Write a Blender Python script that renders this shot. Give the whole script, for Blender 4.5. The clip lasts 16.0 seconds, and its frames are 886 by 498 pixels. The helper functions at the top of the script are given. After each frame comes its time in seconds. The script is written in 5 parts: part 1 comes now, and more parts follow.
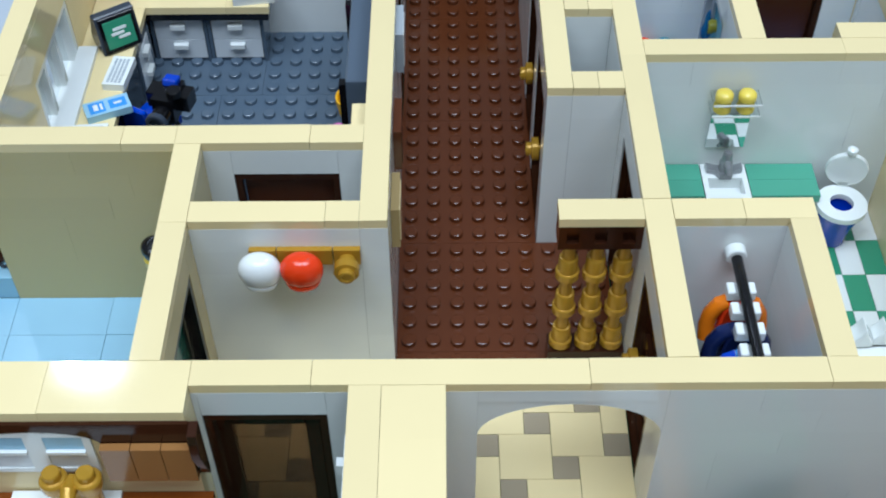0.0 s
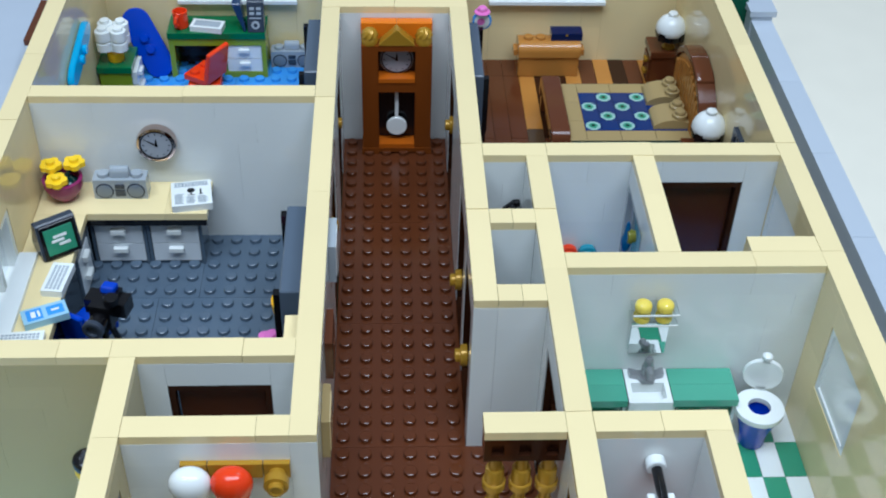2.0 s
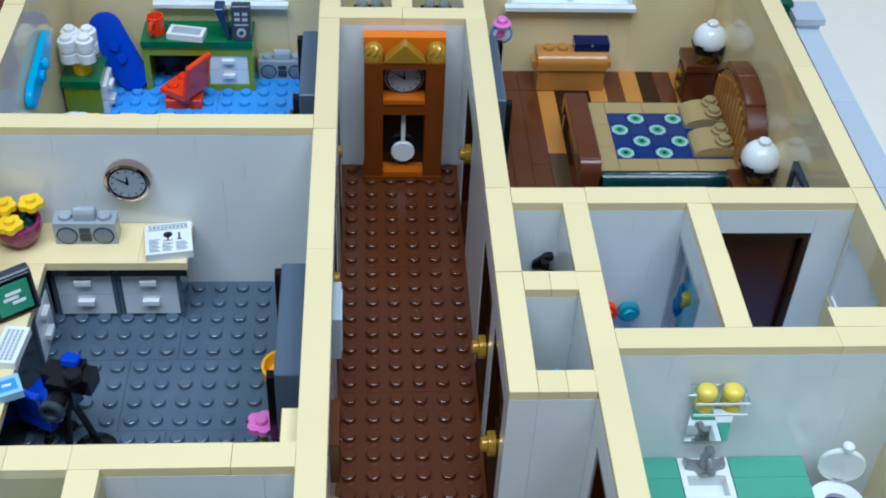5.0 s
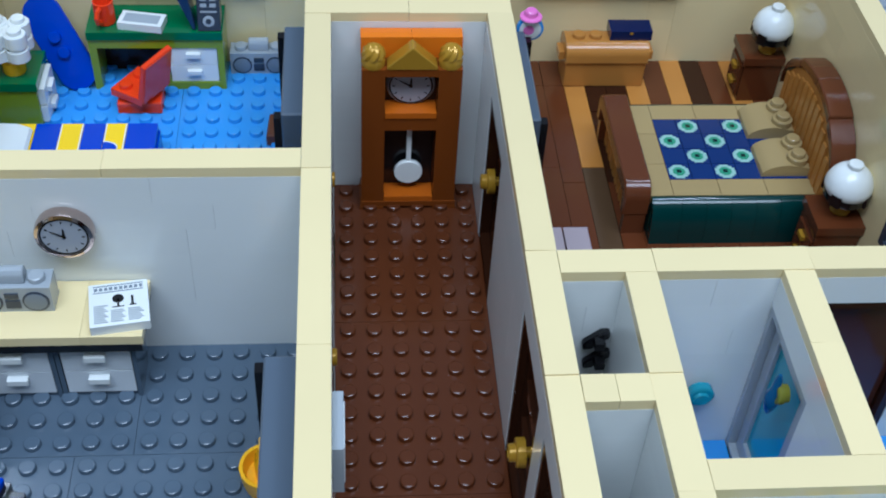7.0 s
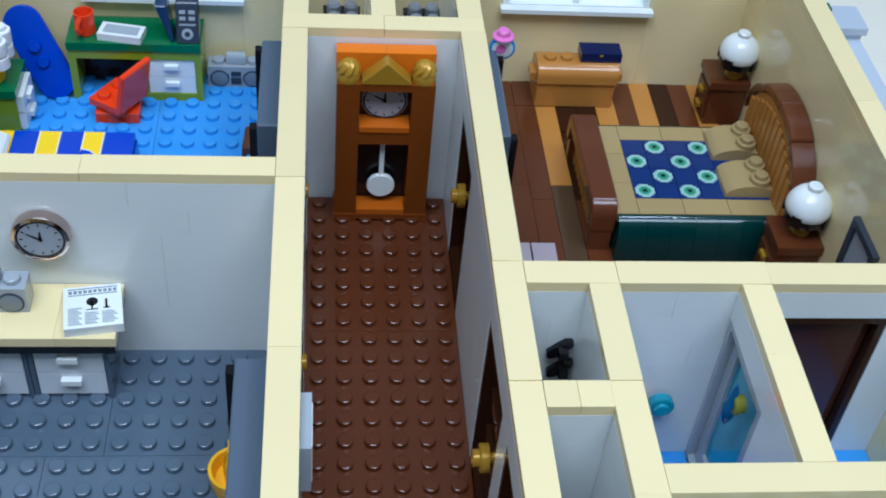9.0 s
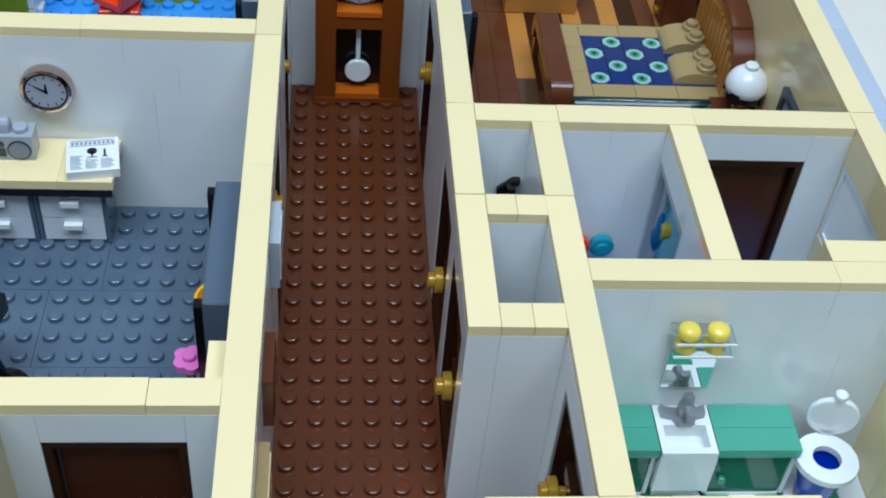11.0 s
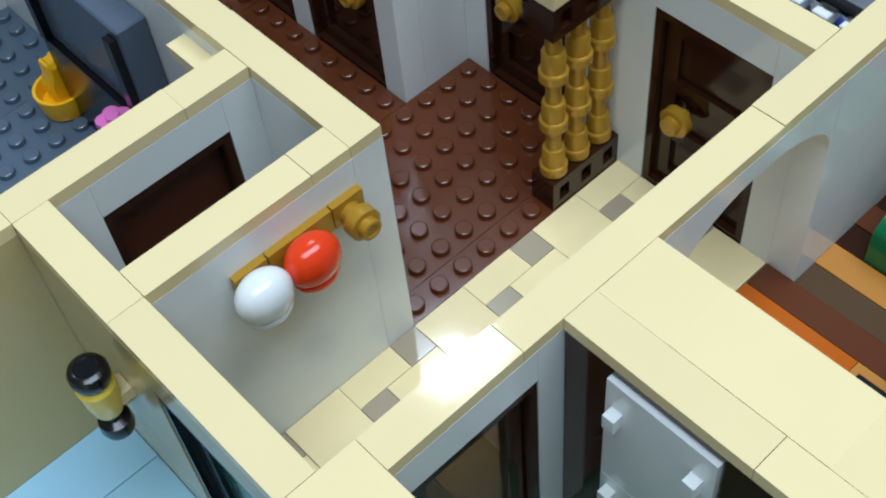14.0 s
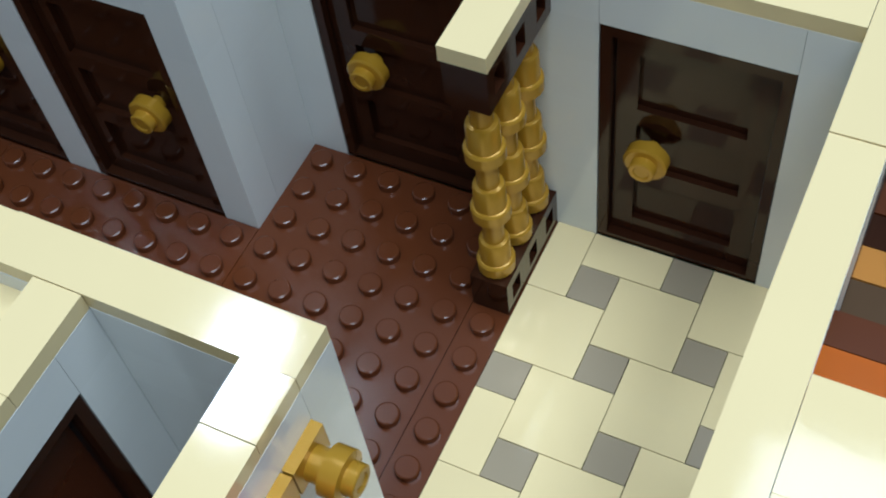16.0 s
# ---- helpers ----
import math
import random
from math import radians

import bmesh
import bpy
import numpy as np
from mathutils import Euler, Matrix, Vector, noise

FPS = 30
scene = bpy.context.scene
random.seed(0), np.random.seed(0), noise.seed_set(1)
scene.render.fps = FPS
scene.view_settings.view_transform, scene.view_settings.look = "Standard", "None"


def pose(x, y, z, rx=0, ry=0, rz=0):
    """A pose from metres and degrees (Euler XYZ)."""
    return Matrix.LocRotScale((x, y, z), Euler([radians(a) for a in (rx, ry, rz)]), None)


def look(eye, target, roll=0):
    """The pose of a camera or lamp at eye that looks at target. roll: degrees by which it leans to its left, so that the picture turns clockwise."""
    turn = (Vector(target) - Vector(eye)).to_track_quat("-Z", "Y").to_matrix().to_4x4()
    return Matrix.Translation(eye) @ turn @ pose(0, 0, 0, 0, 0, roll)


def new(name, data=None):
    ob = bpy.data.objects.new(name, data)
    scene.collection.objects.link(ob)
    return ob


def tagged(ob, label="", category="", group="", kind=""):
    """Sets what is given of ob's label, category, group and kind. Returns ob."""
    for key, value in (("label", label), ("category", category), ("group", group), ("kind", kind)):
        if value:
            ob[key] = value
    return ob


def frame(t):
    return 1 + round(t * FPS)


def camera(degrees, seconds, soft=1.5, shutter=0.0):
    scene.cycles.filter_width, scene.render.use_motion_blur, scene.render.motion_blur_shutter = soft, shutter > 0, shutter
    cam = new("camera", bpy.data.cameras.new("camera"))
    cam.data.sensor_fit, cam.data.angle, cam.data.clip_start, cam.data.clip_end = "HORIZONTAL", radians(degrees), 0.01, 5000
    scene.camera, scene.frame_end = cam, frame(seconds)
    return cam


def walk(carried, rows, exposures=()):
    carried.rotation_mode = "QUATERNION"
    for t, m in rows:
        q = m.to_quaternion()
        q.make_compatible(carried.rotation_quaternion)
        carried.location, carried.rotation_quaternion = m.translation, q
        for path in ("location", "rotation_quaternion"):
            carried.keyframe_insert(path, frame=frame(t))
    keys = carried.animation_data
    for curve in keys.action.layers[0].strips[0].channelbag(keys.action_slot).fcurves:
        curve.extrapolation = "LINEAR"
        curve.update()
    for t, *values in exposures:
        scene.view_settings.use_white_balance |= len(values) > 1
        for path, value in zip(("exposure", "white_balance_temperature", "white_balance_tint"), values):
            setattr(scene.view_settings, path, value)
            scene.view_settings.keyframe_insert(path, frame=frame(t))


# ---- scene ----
U = 0.008  # one stud, in metres
cam = camera(39.79, 16.0, soft=2.0)
# seconds, the eye in studs, yaw, pitch, roll in degrees
ROWS = [
    (0, 1.996, -29.353, 39.643, 0.139, -47.761, -0.471),
    (0.2, 2.083, -29.327, 39.702, -1.269, -46.109, 0.198),
    (0.5, 2.427, -29.433, 40.156, -2.360, -43.916, 0.851),
    (1, 2.512, -29.525, 40.9, -2.9, -41.16, 1.22),
    (1.5, 2.570, -29.245, 41.498, -3.085, -40.181, 1.517),
    (2, 2.578, -29.227, 41.979, -3.337, -39.994, 1.839),
    (2.5, 2.503, -29.051, 42.174, -3.672, -39.813, 2.260),
    (3, 2.480, -29.021, 42.354, -3.922, -39.714, 2.517),
    (3.5, 2.561, -29.012, 42.648, -4.037, -39.822, 2.638),
    (4, 2.263, -28.087, 42.422, -4.167, -39.912, 2.770),
    (4.2, 1.963, -26.94, 42.03, -4.281, -40.07, 2.909),
    (6.5, 0.741, -9.390, 35.158, -5.640, -44.191, 2.877),
    (7, 0.416, -8.759, 35.469, -6.445, -44.616, 3.801),
    (7.5, 0.558, -8.875, 35.651, -6.356, -44.426, 4.154),
    (8, 0.422, -9.143, 35.740, -6.800, -44.057, 4.735),
    (10.3, 0.611, -14.145, 36.214, -8.750, -42.917, 7.071),
    (10.5, 0.914, -15.371, 36.304, -8.501, -43.205, 6.926),
    (11, 1.892, -17.445, 35.075, -7.291, -43.189, 5.777),
    (11.5, 1.176, -18.200, 35.116, -8.866, -45.021, 7.612),
    (12, -1.456, -18.155, 35.587, -14.122, -48.683, 11.644),
    (12.2, -2.283, -18.376, 35.484, -15.849, -50.808, 12.905),
    (12.5, -3.447, -18.897, 34.660, -18.382, -53.950, 11.989),
    (12.7, -4.319, -18.639, 34.836, -19.509, -55.087, 9.744),
    (13, -7.052, -18.338, 34.178, -22.544, -53.912, 5.229),
    (13.5, -10.909, -17.706, 32.019, -28.088, -53.059, -4.483),
    (14, -11.578, -16.822, 30.414, -37.700, -52.753, -6.858),
    (14.2, -11.123, -15.650, 29.862, -42.369, -52.877, -5.980),
    (14.5, -10.132, -13.102, 29.808, -49.159, -53.735, -4.410),
    (15, -9.101, -10.440, 27.603, -55.534, -53.206, -4.327),
    (15.5, -7.871, -8.622, 25.786, -55.688, -54.360, -8.152),
    (16, -7.458, -7.226, 24.825, -56.839, -54.867, -9.449),
]
walk(cam, [(t, pose(0, 0, 0) @ pose(U * x, U * y, U * z, 90 + pitch, 0, yaw) @ pose(0, 0, 0, 0, 0, roll)) for t, x, y, z, yaw, pitch, roll in ROWS], [(0, -0.1, 5750, 9.5), (1.2, -0.08, 5700, 9.6), (4.2, -0.09, 5540, 10), (7, -0.12, 5400, 10.5), (10.5, -0.06, 5500, 10), (12, -0.06, 5650, 9.3), (13.2, -0.13, 5780, 8.8), (14, -0.2, 5770, 8.4), (16, -0.22, 5730, 7.9)])

# ---- light ----
world = bpy.data.worlds.new("room_light")
scene.world = world
world.use_nodes = True
world.node_tree.nodes["Background"].inputs[0].default_value = (0.86, 0.95, 1.02, 1)
world.node_tree.nodes["Background"].inputs[1].default_value = 0.21


def area_lamp(name, x, y, z, sx, sy, watts, color, aim):
    data = bpy.data.lights.new(name, "AREA")
    data.shape, data.size, data.size_y, data.energy, data.color = "RECTANGLE", sx * U, sy * U, watts, color
    ob = new(name, data)
    ob.matrix_world = look((x * U, y * U, z * U), [c * U for c in aim])
    return ob


# these two small lamps are placed from their reflections in the tiles
area_lamp("overhead_light", 68, 90, 190, 18, 12, 3.0, (0.9, 0.99, 1.06), (68, 88, 0))
area_lamp("overhead_light", -75.5, 133, 190, 9, 5, 2.2, (0.88, 1.0, 1.08), (-75.5, 133, 0))
# unseen broad softbox, added for the general light over the house
area_lamp("overhead_light", 0, -46, 190, 190, 90, 32, (0.92, 1.0, 1.07), (0, -46, 0))

# ---- materials ----


def srgb(r, g, b):
    return [((c / 255 + 0.055) / 1.055) ** 2.4 if c > 10 else c / 255 / 12.92 for c in (r, g, b)]


def plastic(name, rgb, rough=0.15, metal=0.0, clear=0.0, vary=0.05, bump=0.03):
    """Moulded plastic: a faint mottle, a little handling haze in the gloss, and a very fine moulding ripple."""
    m = bpy.data.materials.new(name)
    m.use_nodes = True
    n, l = m.node_tree.nodes, m.node_tree.links
    b = n["Principled BSDF"]
    b.inputs["Metallic"].default_value = metal
    b.inputs["IOR"].default_value = 1.5
    if clear:
        b.inputs["Transmission Weight"].default_value = clear
    co = n.new("ShaderNodeTexCoord")
    big = n.new("ShaderNodeTexNoise")
    big.inputs["Scale"].default_value, big.inputs["Detail"].default_value = 45, 3
    fine = n.new("ShaderNodeTexNoise")
    fine.inputs["Scale"].default_value, fine.inputs["Detail"].default_value = 700, 2
    info = n.new("ShaderNodeObjectInfo")
    l.new(co.outputs["Object"], big.inputs["Vector"])
    l.new(co.outputs["Object"], fine.inputs["Vector"])
    add = n.new("ShaderNodeMath")
    add.operation = "ADD"
    l.new(big.outputs["Fac"], add.inputs[0])
    l.new(info.outputs["Random"], add.inputs[1])
    val = n.new("ShaderNodeMapRange")
    val.inputs["From Min"].default_value, val.inputs["From Max"].default_value = 0.3, 1.7
    val.inputs["To Min"].default_value, val.inputs["To Max"].default_value = 1 - vary, 1 + vary
    l.new(add.outputs[0], val.inputs["Value"])
    hsv = n.new("ShaderNodeHueSaturation")
    hsv.inputs["Color"].default_value = (*srgb(*rgb), 1)
    l.new(val.outputs["Result"], hsv.inputs["Value"])
    l.new(hsv.outputs["Color"], b.inputs["Base Color"])
    ro = n.new("ShaderNodeMapRange")
    ro.inputs["To Min"].default_value, ro.inputs["To Max"].default_value = rough * 0.6, rough * 1.5
    l.new(big.outputs["Fac"], ro.inputs["Value"])
    l.new(ro.outputs["Result"], b.inputs["Roughness"])
    bu = n.new("ShaderNodeBump")
    bu.inputs["Strength"].default_value, bu.inputs["Distance"].default_value = bump, 0.0003
    l.new(fine.outputs["Fac"], bu.inputs["Height"])
    l.new(bu.outputs["Normal"], b.inputs["Normal"])
    return m


TAN = plastic("tan_plastic", (232, 213, 161), 0.07)
WARMYELLOW = plastic("warm_yellow_plastic", (252, 190, 10))
CABGREY = plastic("cabinet_grey_plastic", (84, 96, 110), 0.2)
# TAN lowered to roughly two thirds, for the two kitchen-side walls
DARKERTAN = plastic("darker_tan_plastic", (192, 176, 124), 0.12, vary=0.025)
WHITE = plastic("white_plastic", (226, 230, 227), 0.1, vary=0.025)
BROWN = plastic("reddish_brown_plastic", (92, 49, 26), 0.16)
DARKBROWN = plastic("dark_brown_plastic", (52, 28, 16), 0.09)
DARKBROWN.node_tree.nodes["Principled BSDF"].inputs["Specular IOR Level"].default_value = 0.27
GOLD = plastic("pearl_gold_plastic", (178, 136, 38), 0.22, 0.25)
DGREY = plastic("dark_grey_plastic", (82, 97, 112))
CHAR = plastic("charcoal_plastic", (54, 62, 74), 0.22)
LGREY = plastic("light_grey_plastic", (160, 168, 174))
TILEGREY = plastic("warm_grey_plastic", (160, 147, 122))
AZURE = plastic("azure_plastic", (72, 150, 222))
CYAN = plastic("cyan_plastic", (40, 176, 228))
PALEBLUE = plastic("pale_blue_plastic", (150, 192, 214))
BLUE = plastic("blue_plastic", (12, 62, 184))
NAVY = plastic("navy_plastic", (22, 34, 76))
GREEN = plastic("green_plastic", (20, 106, 62))
SANDGREEN = plastic("mid_green_plastic", (62, 143, 110))
LIME = plastic("lime_plastic", (128, 150, 30))
ORANGE = plastic("orange_plastic", (220, 116, 14))
DORANGE = plastic("dark_orange_plastic", (116, 58, 15))
RUST = plastic("rust_orange_plastic", (183, 92, 16))
# NOUGAT with the shade on the kitchen cupboard doors put into its colour
SHADEDNOUGAT = plastic("shaded_nougat_plastic", (150, 106, 60), 0.14)
PALEGREY = plastic("very_pale_grey_plastic", (214, 220, 223), 0.12)
TEALGREEN = plastic("sand_green_plastic", (84, 158, 132))
NOUGAT = plastic("medium_nougat_plastic", (182, 124, 56))
RED = plastic("red_plastic", (230, 62, 18))
YELLOW = plastic("yellow_plastic", (248, 206, 22))
BLACK = plastic("black_plastic", (15, 15, 18), 0.18)
PINK = plastic("bright_pink_plastic", (226, 120, 190))
MILKY = plastic("milky_clear_plastic", (240, 241, 236), 0.12, 0, 0.08)
MAGENTA = plastic("magenta_plastic", (130, 36, 90))
DKGREEN = plastic("dark_green_plastic", (8, 48, 46), 0.1)
DEEPBROWN = plastic("deep_brown_plastic", (74, 38, 22), 0.1)
UMBER = plastic("umber_plastic", (84, 64, 44))
DTAN = plastic("dark_tan_plastic", (160, 138, 92))
SILVER = plastic("flat_silver_plastic", (150, 152, 154), 0.3, 0.5)
CHROME = plastic("chrome_plastic", (196, 176, 168), 0.1, 1.0)
# white clock dials, greyed and blued to carry their shade and reflection
DIAL = plastic("shaded_dial_plastic", (158, 164, 174), 0.2)
QUILT = plastic("quilt_blue_plastic", (14, 44, 100))
PRINT = plastic("pale_print", (150, 188, 178), 0.2)
MIDGREY = plastic("mid_grey_plastic", (122, 132, 142))
SLIPPER = plastic("pinkish_grey_plastic", (172, 158, 162), 0.2)
TROLIVE = plastic("clear_olive_plastic", (150, 150, 52), 0.08, 0, 0.35)
TRDEEP = plastic("clear_deep_blue_plastic", (20, 110, 170), 0.08, 0, 0.5)
SCREEN = plastic("slate_blue_plastic", (34, 56, 88), 0.15)
TRYELLOW = plastic("clear_yellow_plastic", (255, 228, 92), 0.06, 0, 0.25)
TRBLUE = plastic("clear_light_blue_plastic", (70, 186, 206), 0.07, 0, 0.5)
CLEAR = plastic("clear_plastic", (244, 248, 248), 0.03, 0, 1.0, vary=0.0, bump=0.0)
CLEAR.node_tree.nodes["Principled BSDF"].inputs["IOR"].default_value = 1.18
SMOKED = plastic("smoked_plastic", (112, 92, 76), 0.04, 0, 0.9, vary=0.0, bump=0.0)
SMOKED.node_tree.nodes["Principled BSDF"].inputs["IOR"].default_value = 1.25
GARDEN = plastic("garden_green_plastic", (16, 84, 60))
FENCEGREY = plastic("pale_grey_blue_plastic", (182, 191, 201))
TABLE = plastic("cream_laminate", (226, 220, 202), 0.4, vary=0.04)
ROOM = plastic("room_paint", (214, 216, 216), 0.8)

# ---- shapes, all in studs (8 mm) ----


def box(bm, x0, x1, y0, y1, z0, z1):
    v = [bm.verts.new((x, y, z)) for z in (z0, z1) for y in (y0, y1) for x in (x0, x1)]
    for f in ((0, 2, 3, 1), (4, 5, 7, 6), (0, 1, 5, 4), (2, 6, 7, 3), (0, 4, 6, 2), (1, 3, 7, 5)):
        bm.faces.new([v[i] for i in f])
    return v


def lathe(bm, cx, cy, profile, n=20, axis="z"):
    """A turned form: profile of (radius, height); the axis may lie along x or y."""
    def at(r, h, i):
        a, b = r * math.cos(2 * math.pi * i / n), r * math.sin(2 * math.pi * i / n)
        return {"z": (cx + a, cy + b, h), "y": (cx + a, h, cy + b), "x": (h, cx + a, cy + b)}[axis]
    rings = [[bm.verts.new(at(r, h, i)) for i in range(n)] for r, h in profile]
    flip = axis == "y"
    for a, b in zip(rings, rings[1:]):
        for i in range(n):
            q = [a[i], a[(i + 1) % n], b[(i + 1) % n], b[i]]
            bm.faces.new(q[::-1] if flip else q)
    for ring, down in ((rings[0], True), (rings[-1], False)):
        bm.faces.new(ring[::-1] if down != flip else ring)


def cyl(bm, cx, cy, z0, z1, r, n=16, axis="z", edge=0.03):
    lathe(bm, cx, cy, [(r, z0), (r, z1 - edge), (r - edge, z1)], n, axis)


def stud(bm, x, y, z, n=14):
    lathe(bm, x, y, [(0.3, z), (0.3, z + 0.15), (0.288, z + 0.19), (0.255, z + 0.21)], n)


def prism(bm, pts, lo, hi, axis="y"):
    """A flat outline drawn out along an axis."""
    def at(p, h):
        return {"y": (p[0], h, p[1]), "x": (h, p[0], p[1]), "z": (p[0], p[1], h)}[axis]
    a, b = [bm.verts.new(at(p, lo)) for p in pts], [bm.verts.new(at(p, hi)) for p in pts]
    k = len(pts)
    fs = [bm.faces.new(a), bm.faces.new(b[::-1])]
    fs += [bm.faces.new((a[i], b[i], b[(i + 1) % k], a[(i + 1) % k])) for i in range(k)]
    bmesh.ops.recalc_face_normals(bm, faces=fs)


def tube(bm, points, r, n=16):
    """A round rod that bends through the points."""
    pts = [Vector(p) for p in points]
    rings = []
    for i, p in enumerate(pts):
        d = (pts[min(i + 1, len(pts) - 1)] - pts[max(i - 1, 0)]).normalized()
        side = d.orthogonal().normalized() if i == 0 else (side - d * side.dot(d)).normalized()
        up = d.cross(side)
        rings.append([bm.verts.new(p + r * (math.cos(2 * math.pi * j / n) * side + math.sin(2 * math.pi * j / n) * up)) for j in range(n)])
    for a, b in zip(rings, rings[1:]):
        for j in range(n):
            bm.faces.new((a[j], a[(j + 1) % n], b[(j + 1) % n], b[j]))
    bm.faces.new(rings[0][::-1])
    bm.faces.new(rings[-1])


def soften(bm, w=0.04, angle=40):
    es = [e for e in bm.edges if len(e.link_faces) == 2 and e.calc_face_angle(0) > radians(angle)]
    if es:
        bmesh.ops.bevel(bm, geom=es, offset=w, segments=1, affect="EDGES", clamp_overlap=True)


def mesh_of(name, bm, mat, soft=0.0):
    if soft:
        soften(bm, soft)
    bmesh.ops.scale(bm, vec=(U, U, U), verts=bm.verts)
    me = bpy.data.meshes.new(name)
    bm.to_mesh(me)
    bm.free()
    me.materials.append(mat)
    for p in me.polygons:
        p.use_smooth = True
    me.set_sharp_from_angle(angle=radians(27))
    return me


def part(name, bm, mat, parent, label="", soft=0.0):
    ob = new(name, mesh_of(name, bm, mat, soft))
    ob.parent = parent
    return tagged(ob, label)


def thing(name, x, y, z, label, category, group="", turn=0):
    """The empty at a thing's base; its parts are drawn round it."""
    ob = new(name)
    ob.matrix_world = pose(x * U, y * U, z * U, 0, 0, turn)
    ob.empty_display_size = 0.005
    return tagged(ob, label, category, group)


def whole(name, x, y, z, bm, mat, label, category, group="", turn=0, soft=0.0, kind=""):
    """A thing of one mesh."""
    ob = new(name, mesh_of(name, bm, mat, soft))
    ob.matrix_world = pose(x * U, y * U, z * U, 0, 0, turn)
    return tagged(ob, label, category, group, kind)


BLOCKS = {}


def plate(bm, x0, y0, nx, ny, z, deep=0.4, n=16, e=0.009):
    """One studded plate, its studs moulded onto its top."""
    for i in range(nx):
        for j in range(ny):
            cx, cy = x0 + i + 0.5, y0 + j + 0.5
            ring = []
            for k in range(n):
                c, s = math.cos(2 * math.pi * k / n), math.sin(2 * math.pi * k / n)
                q = 0.5 / max(abs(c), abs(s))
                sq = [min(max(cx + q * c, x0 + e), x0 + nx - e), min(max(cy + q * s, y0 + e), y0 + ny - e), z]
                ring.append([bm.verts.new(p) for p in (sq, (cx + 0.3 * c, cy + 0.3 * s, z), (cx + 0.3 * c, cy + 0.3 * s, z + 0.15), (cx + 0.288 * c, cy + 0.288 * s, z + 0.19), (cx + 0.255 * c, cy + 0.255 * s, z + 0.21))])
            for a, b in zip(ring, ring[1:] + ring[:1]):
                for u in range(4):
                    bm.faces.new((a[u], b[u], b[u + 1], a[u + 1]))
            bm.faces.new([r[4] for r in ring])
    bmesh.ops.remove_doubles(bm, verts=bm.verts, dist=0.004)
    rim = [ed for ed in bm.edges if len(ed.link_faces) == 1]
    out = bmesh.ops.extrude_edge_only(bm, edges=rim)
    for v in out["geom"]:
        if isinstance(v, bmesh.types.BMVert):
            v.co.z = z - deep
    bmesh.ops.recalc_face_normals(bm, faces=bm.faces)



def block(name, x0, x1, y0, y1, z0, z1, mat, parent, gap=0.012, soft=0.035):
    """A brick, panel or tile of the setting, on a mesh shared by all of its size."""
    key = (round(x1 - x0, 3), round(y1 - y0, 3), round(z1 - z0, 3), mat.name)
    if key not in BLOCKS:
        bm = bmesh.new()
        box(bm, gap, key[0] - gap, gap, key[1] - gap, 0, key[2])
        BLOCKS[key] = mesh_of(name, bm, mat, soft)
    ob = new(name, BLOCKS[key])
    ob.location = (x0 * U, y0 * U, z0 * U)
    ob.parent = parent
    return ob


def structure(name, bm, mat, label, category):
    return tagged(new(name, mesh_of(name, bm, mat)), label, category, kind="structure")


# ---- the house: walls ----
sit = random.Random(23)
BODY, TOP, COURSE = 8.4, 8.8, (2.4, 4.8, 6.0, 7.2)


def cuts(a, b, step, shift):
    if b - a <= 6:
        return [a, b]
    out, p = [a], math.floor(a / step) * step + shift
    while p < b - 0.4:
        if p > a + 0.4:
            out.append(p)
        p += step
    return out + [b]


def wall(name, x0, x1, y0, y1, mat, label, holes=(), top=TAN, caps=(), base=-0.4):
    """A wall one stud thick or more, laid in plastic bricks, with smooth tiles along its top. holes: (from, to, low, high) along it.
    caps: where its top tiles meet."""
    along = x1 - x0 > y1 - y0
    a, b = (x0, x1) if along else (y0, y1)
    solid = []
    spots = sorted({a, b, *[h[0] for h in holes], *[h[1] for h in holes]})
    for lo, hi in zip(spots, spots[1:]):
        gap = [h for h in holes if h[0] <= lo and hi <= h[1]]
        if gap:
            solid += [(lo, hi, base, gap[0][2]), (lo, hi, gap[0][3], BODY)]
        else:
            solid.append((lo, hi, base, BODY))
    bm = bmesh.new()
    for lo, hi, z0, z1 in solid:
        if z1 - z0 > 0.1:
            e = 0.05
            if along:
                box(bm, lo + e, hi - e, y0 + e, y1 - e, z0 + e, z1 - e)
            else:
                box(bm, x0 + e, x1 - e, lo + e, hi - e, z0 + e, z1 - e)
    ob = structure(name, bm, mat, label, "wall")
    for lo, hi, z0, z1 in solid:
        rows = [z0] + [c for c in COURSE if z0 + 0.1 < c < z1 - 0.1] + [z1]
        for k, (r0, r1) in enumerate(zip(rows, rows[1:])):
            if r1 - r0 < 0.1:
                continue
            s = cuts(lo, hi, 8 if r1 - r0 > 2 else 6, (0, 3, 1, 2, 0)[k % 5])
            for p, q in zip(s, s[1:]):
                if along:
                    block("brick", p, q, y0, y1, r0, r1, mat, ob, 0.004, 0.006)
                else:
                    block("brick", x0, x1, p, q, r0, r1, mat, ob, 0.004, 0.006)
    marks = [a, *caps, b] if caps else cuts(a, b, 6, 2)
    for p, q in zip(marks, marks[1:]):
        if along:
            tile = block("cap_tile", p, q, y0, y1, BODY, TOP, top, ob, 0.008, 0.028)
        else:
            tile = block("cap_tile", x0, x1, p, q, BODY, TOP, top, ob, 0.008, 0.028)
        tile.rotation_euler = (radians(sit.gauss(0, 0.18 if not along else 0.5)), radians(sit.gauss(0, 0.5 if not along else 0.18)), 0)
    return ob


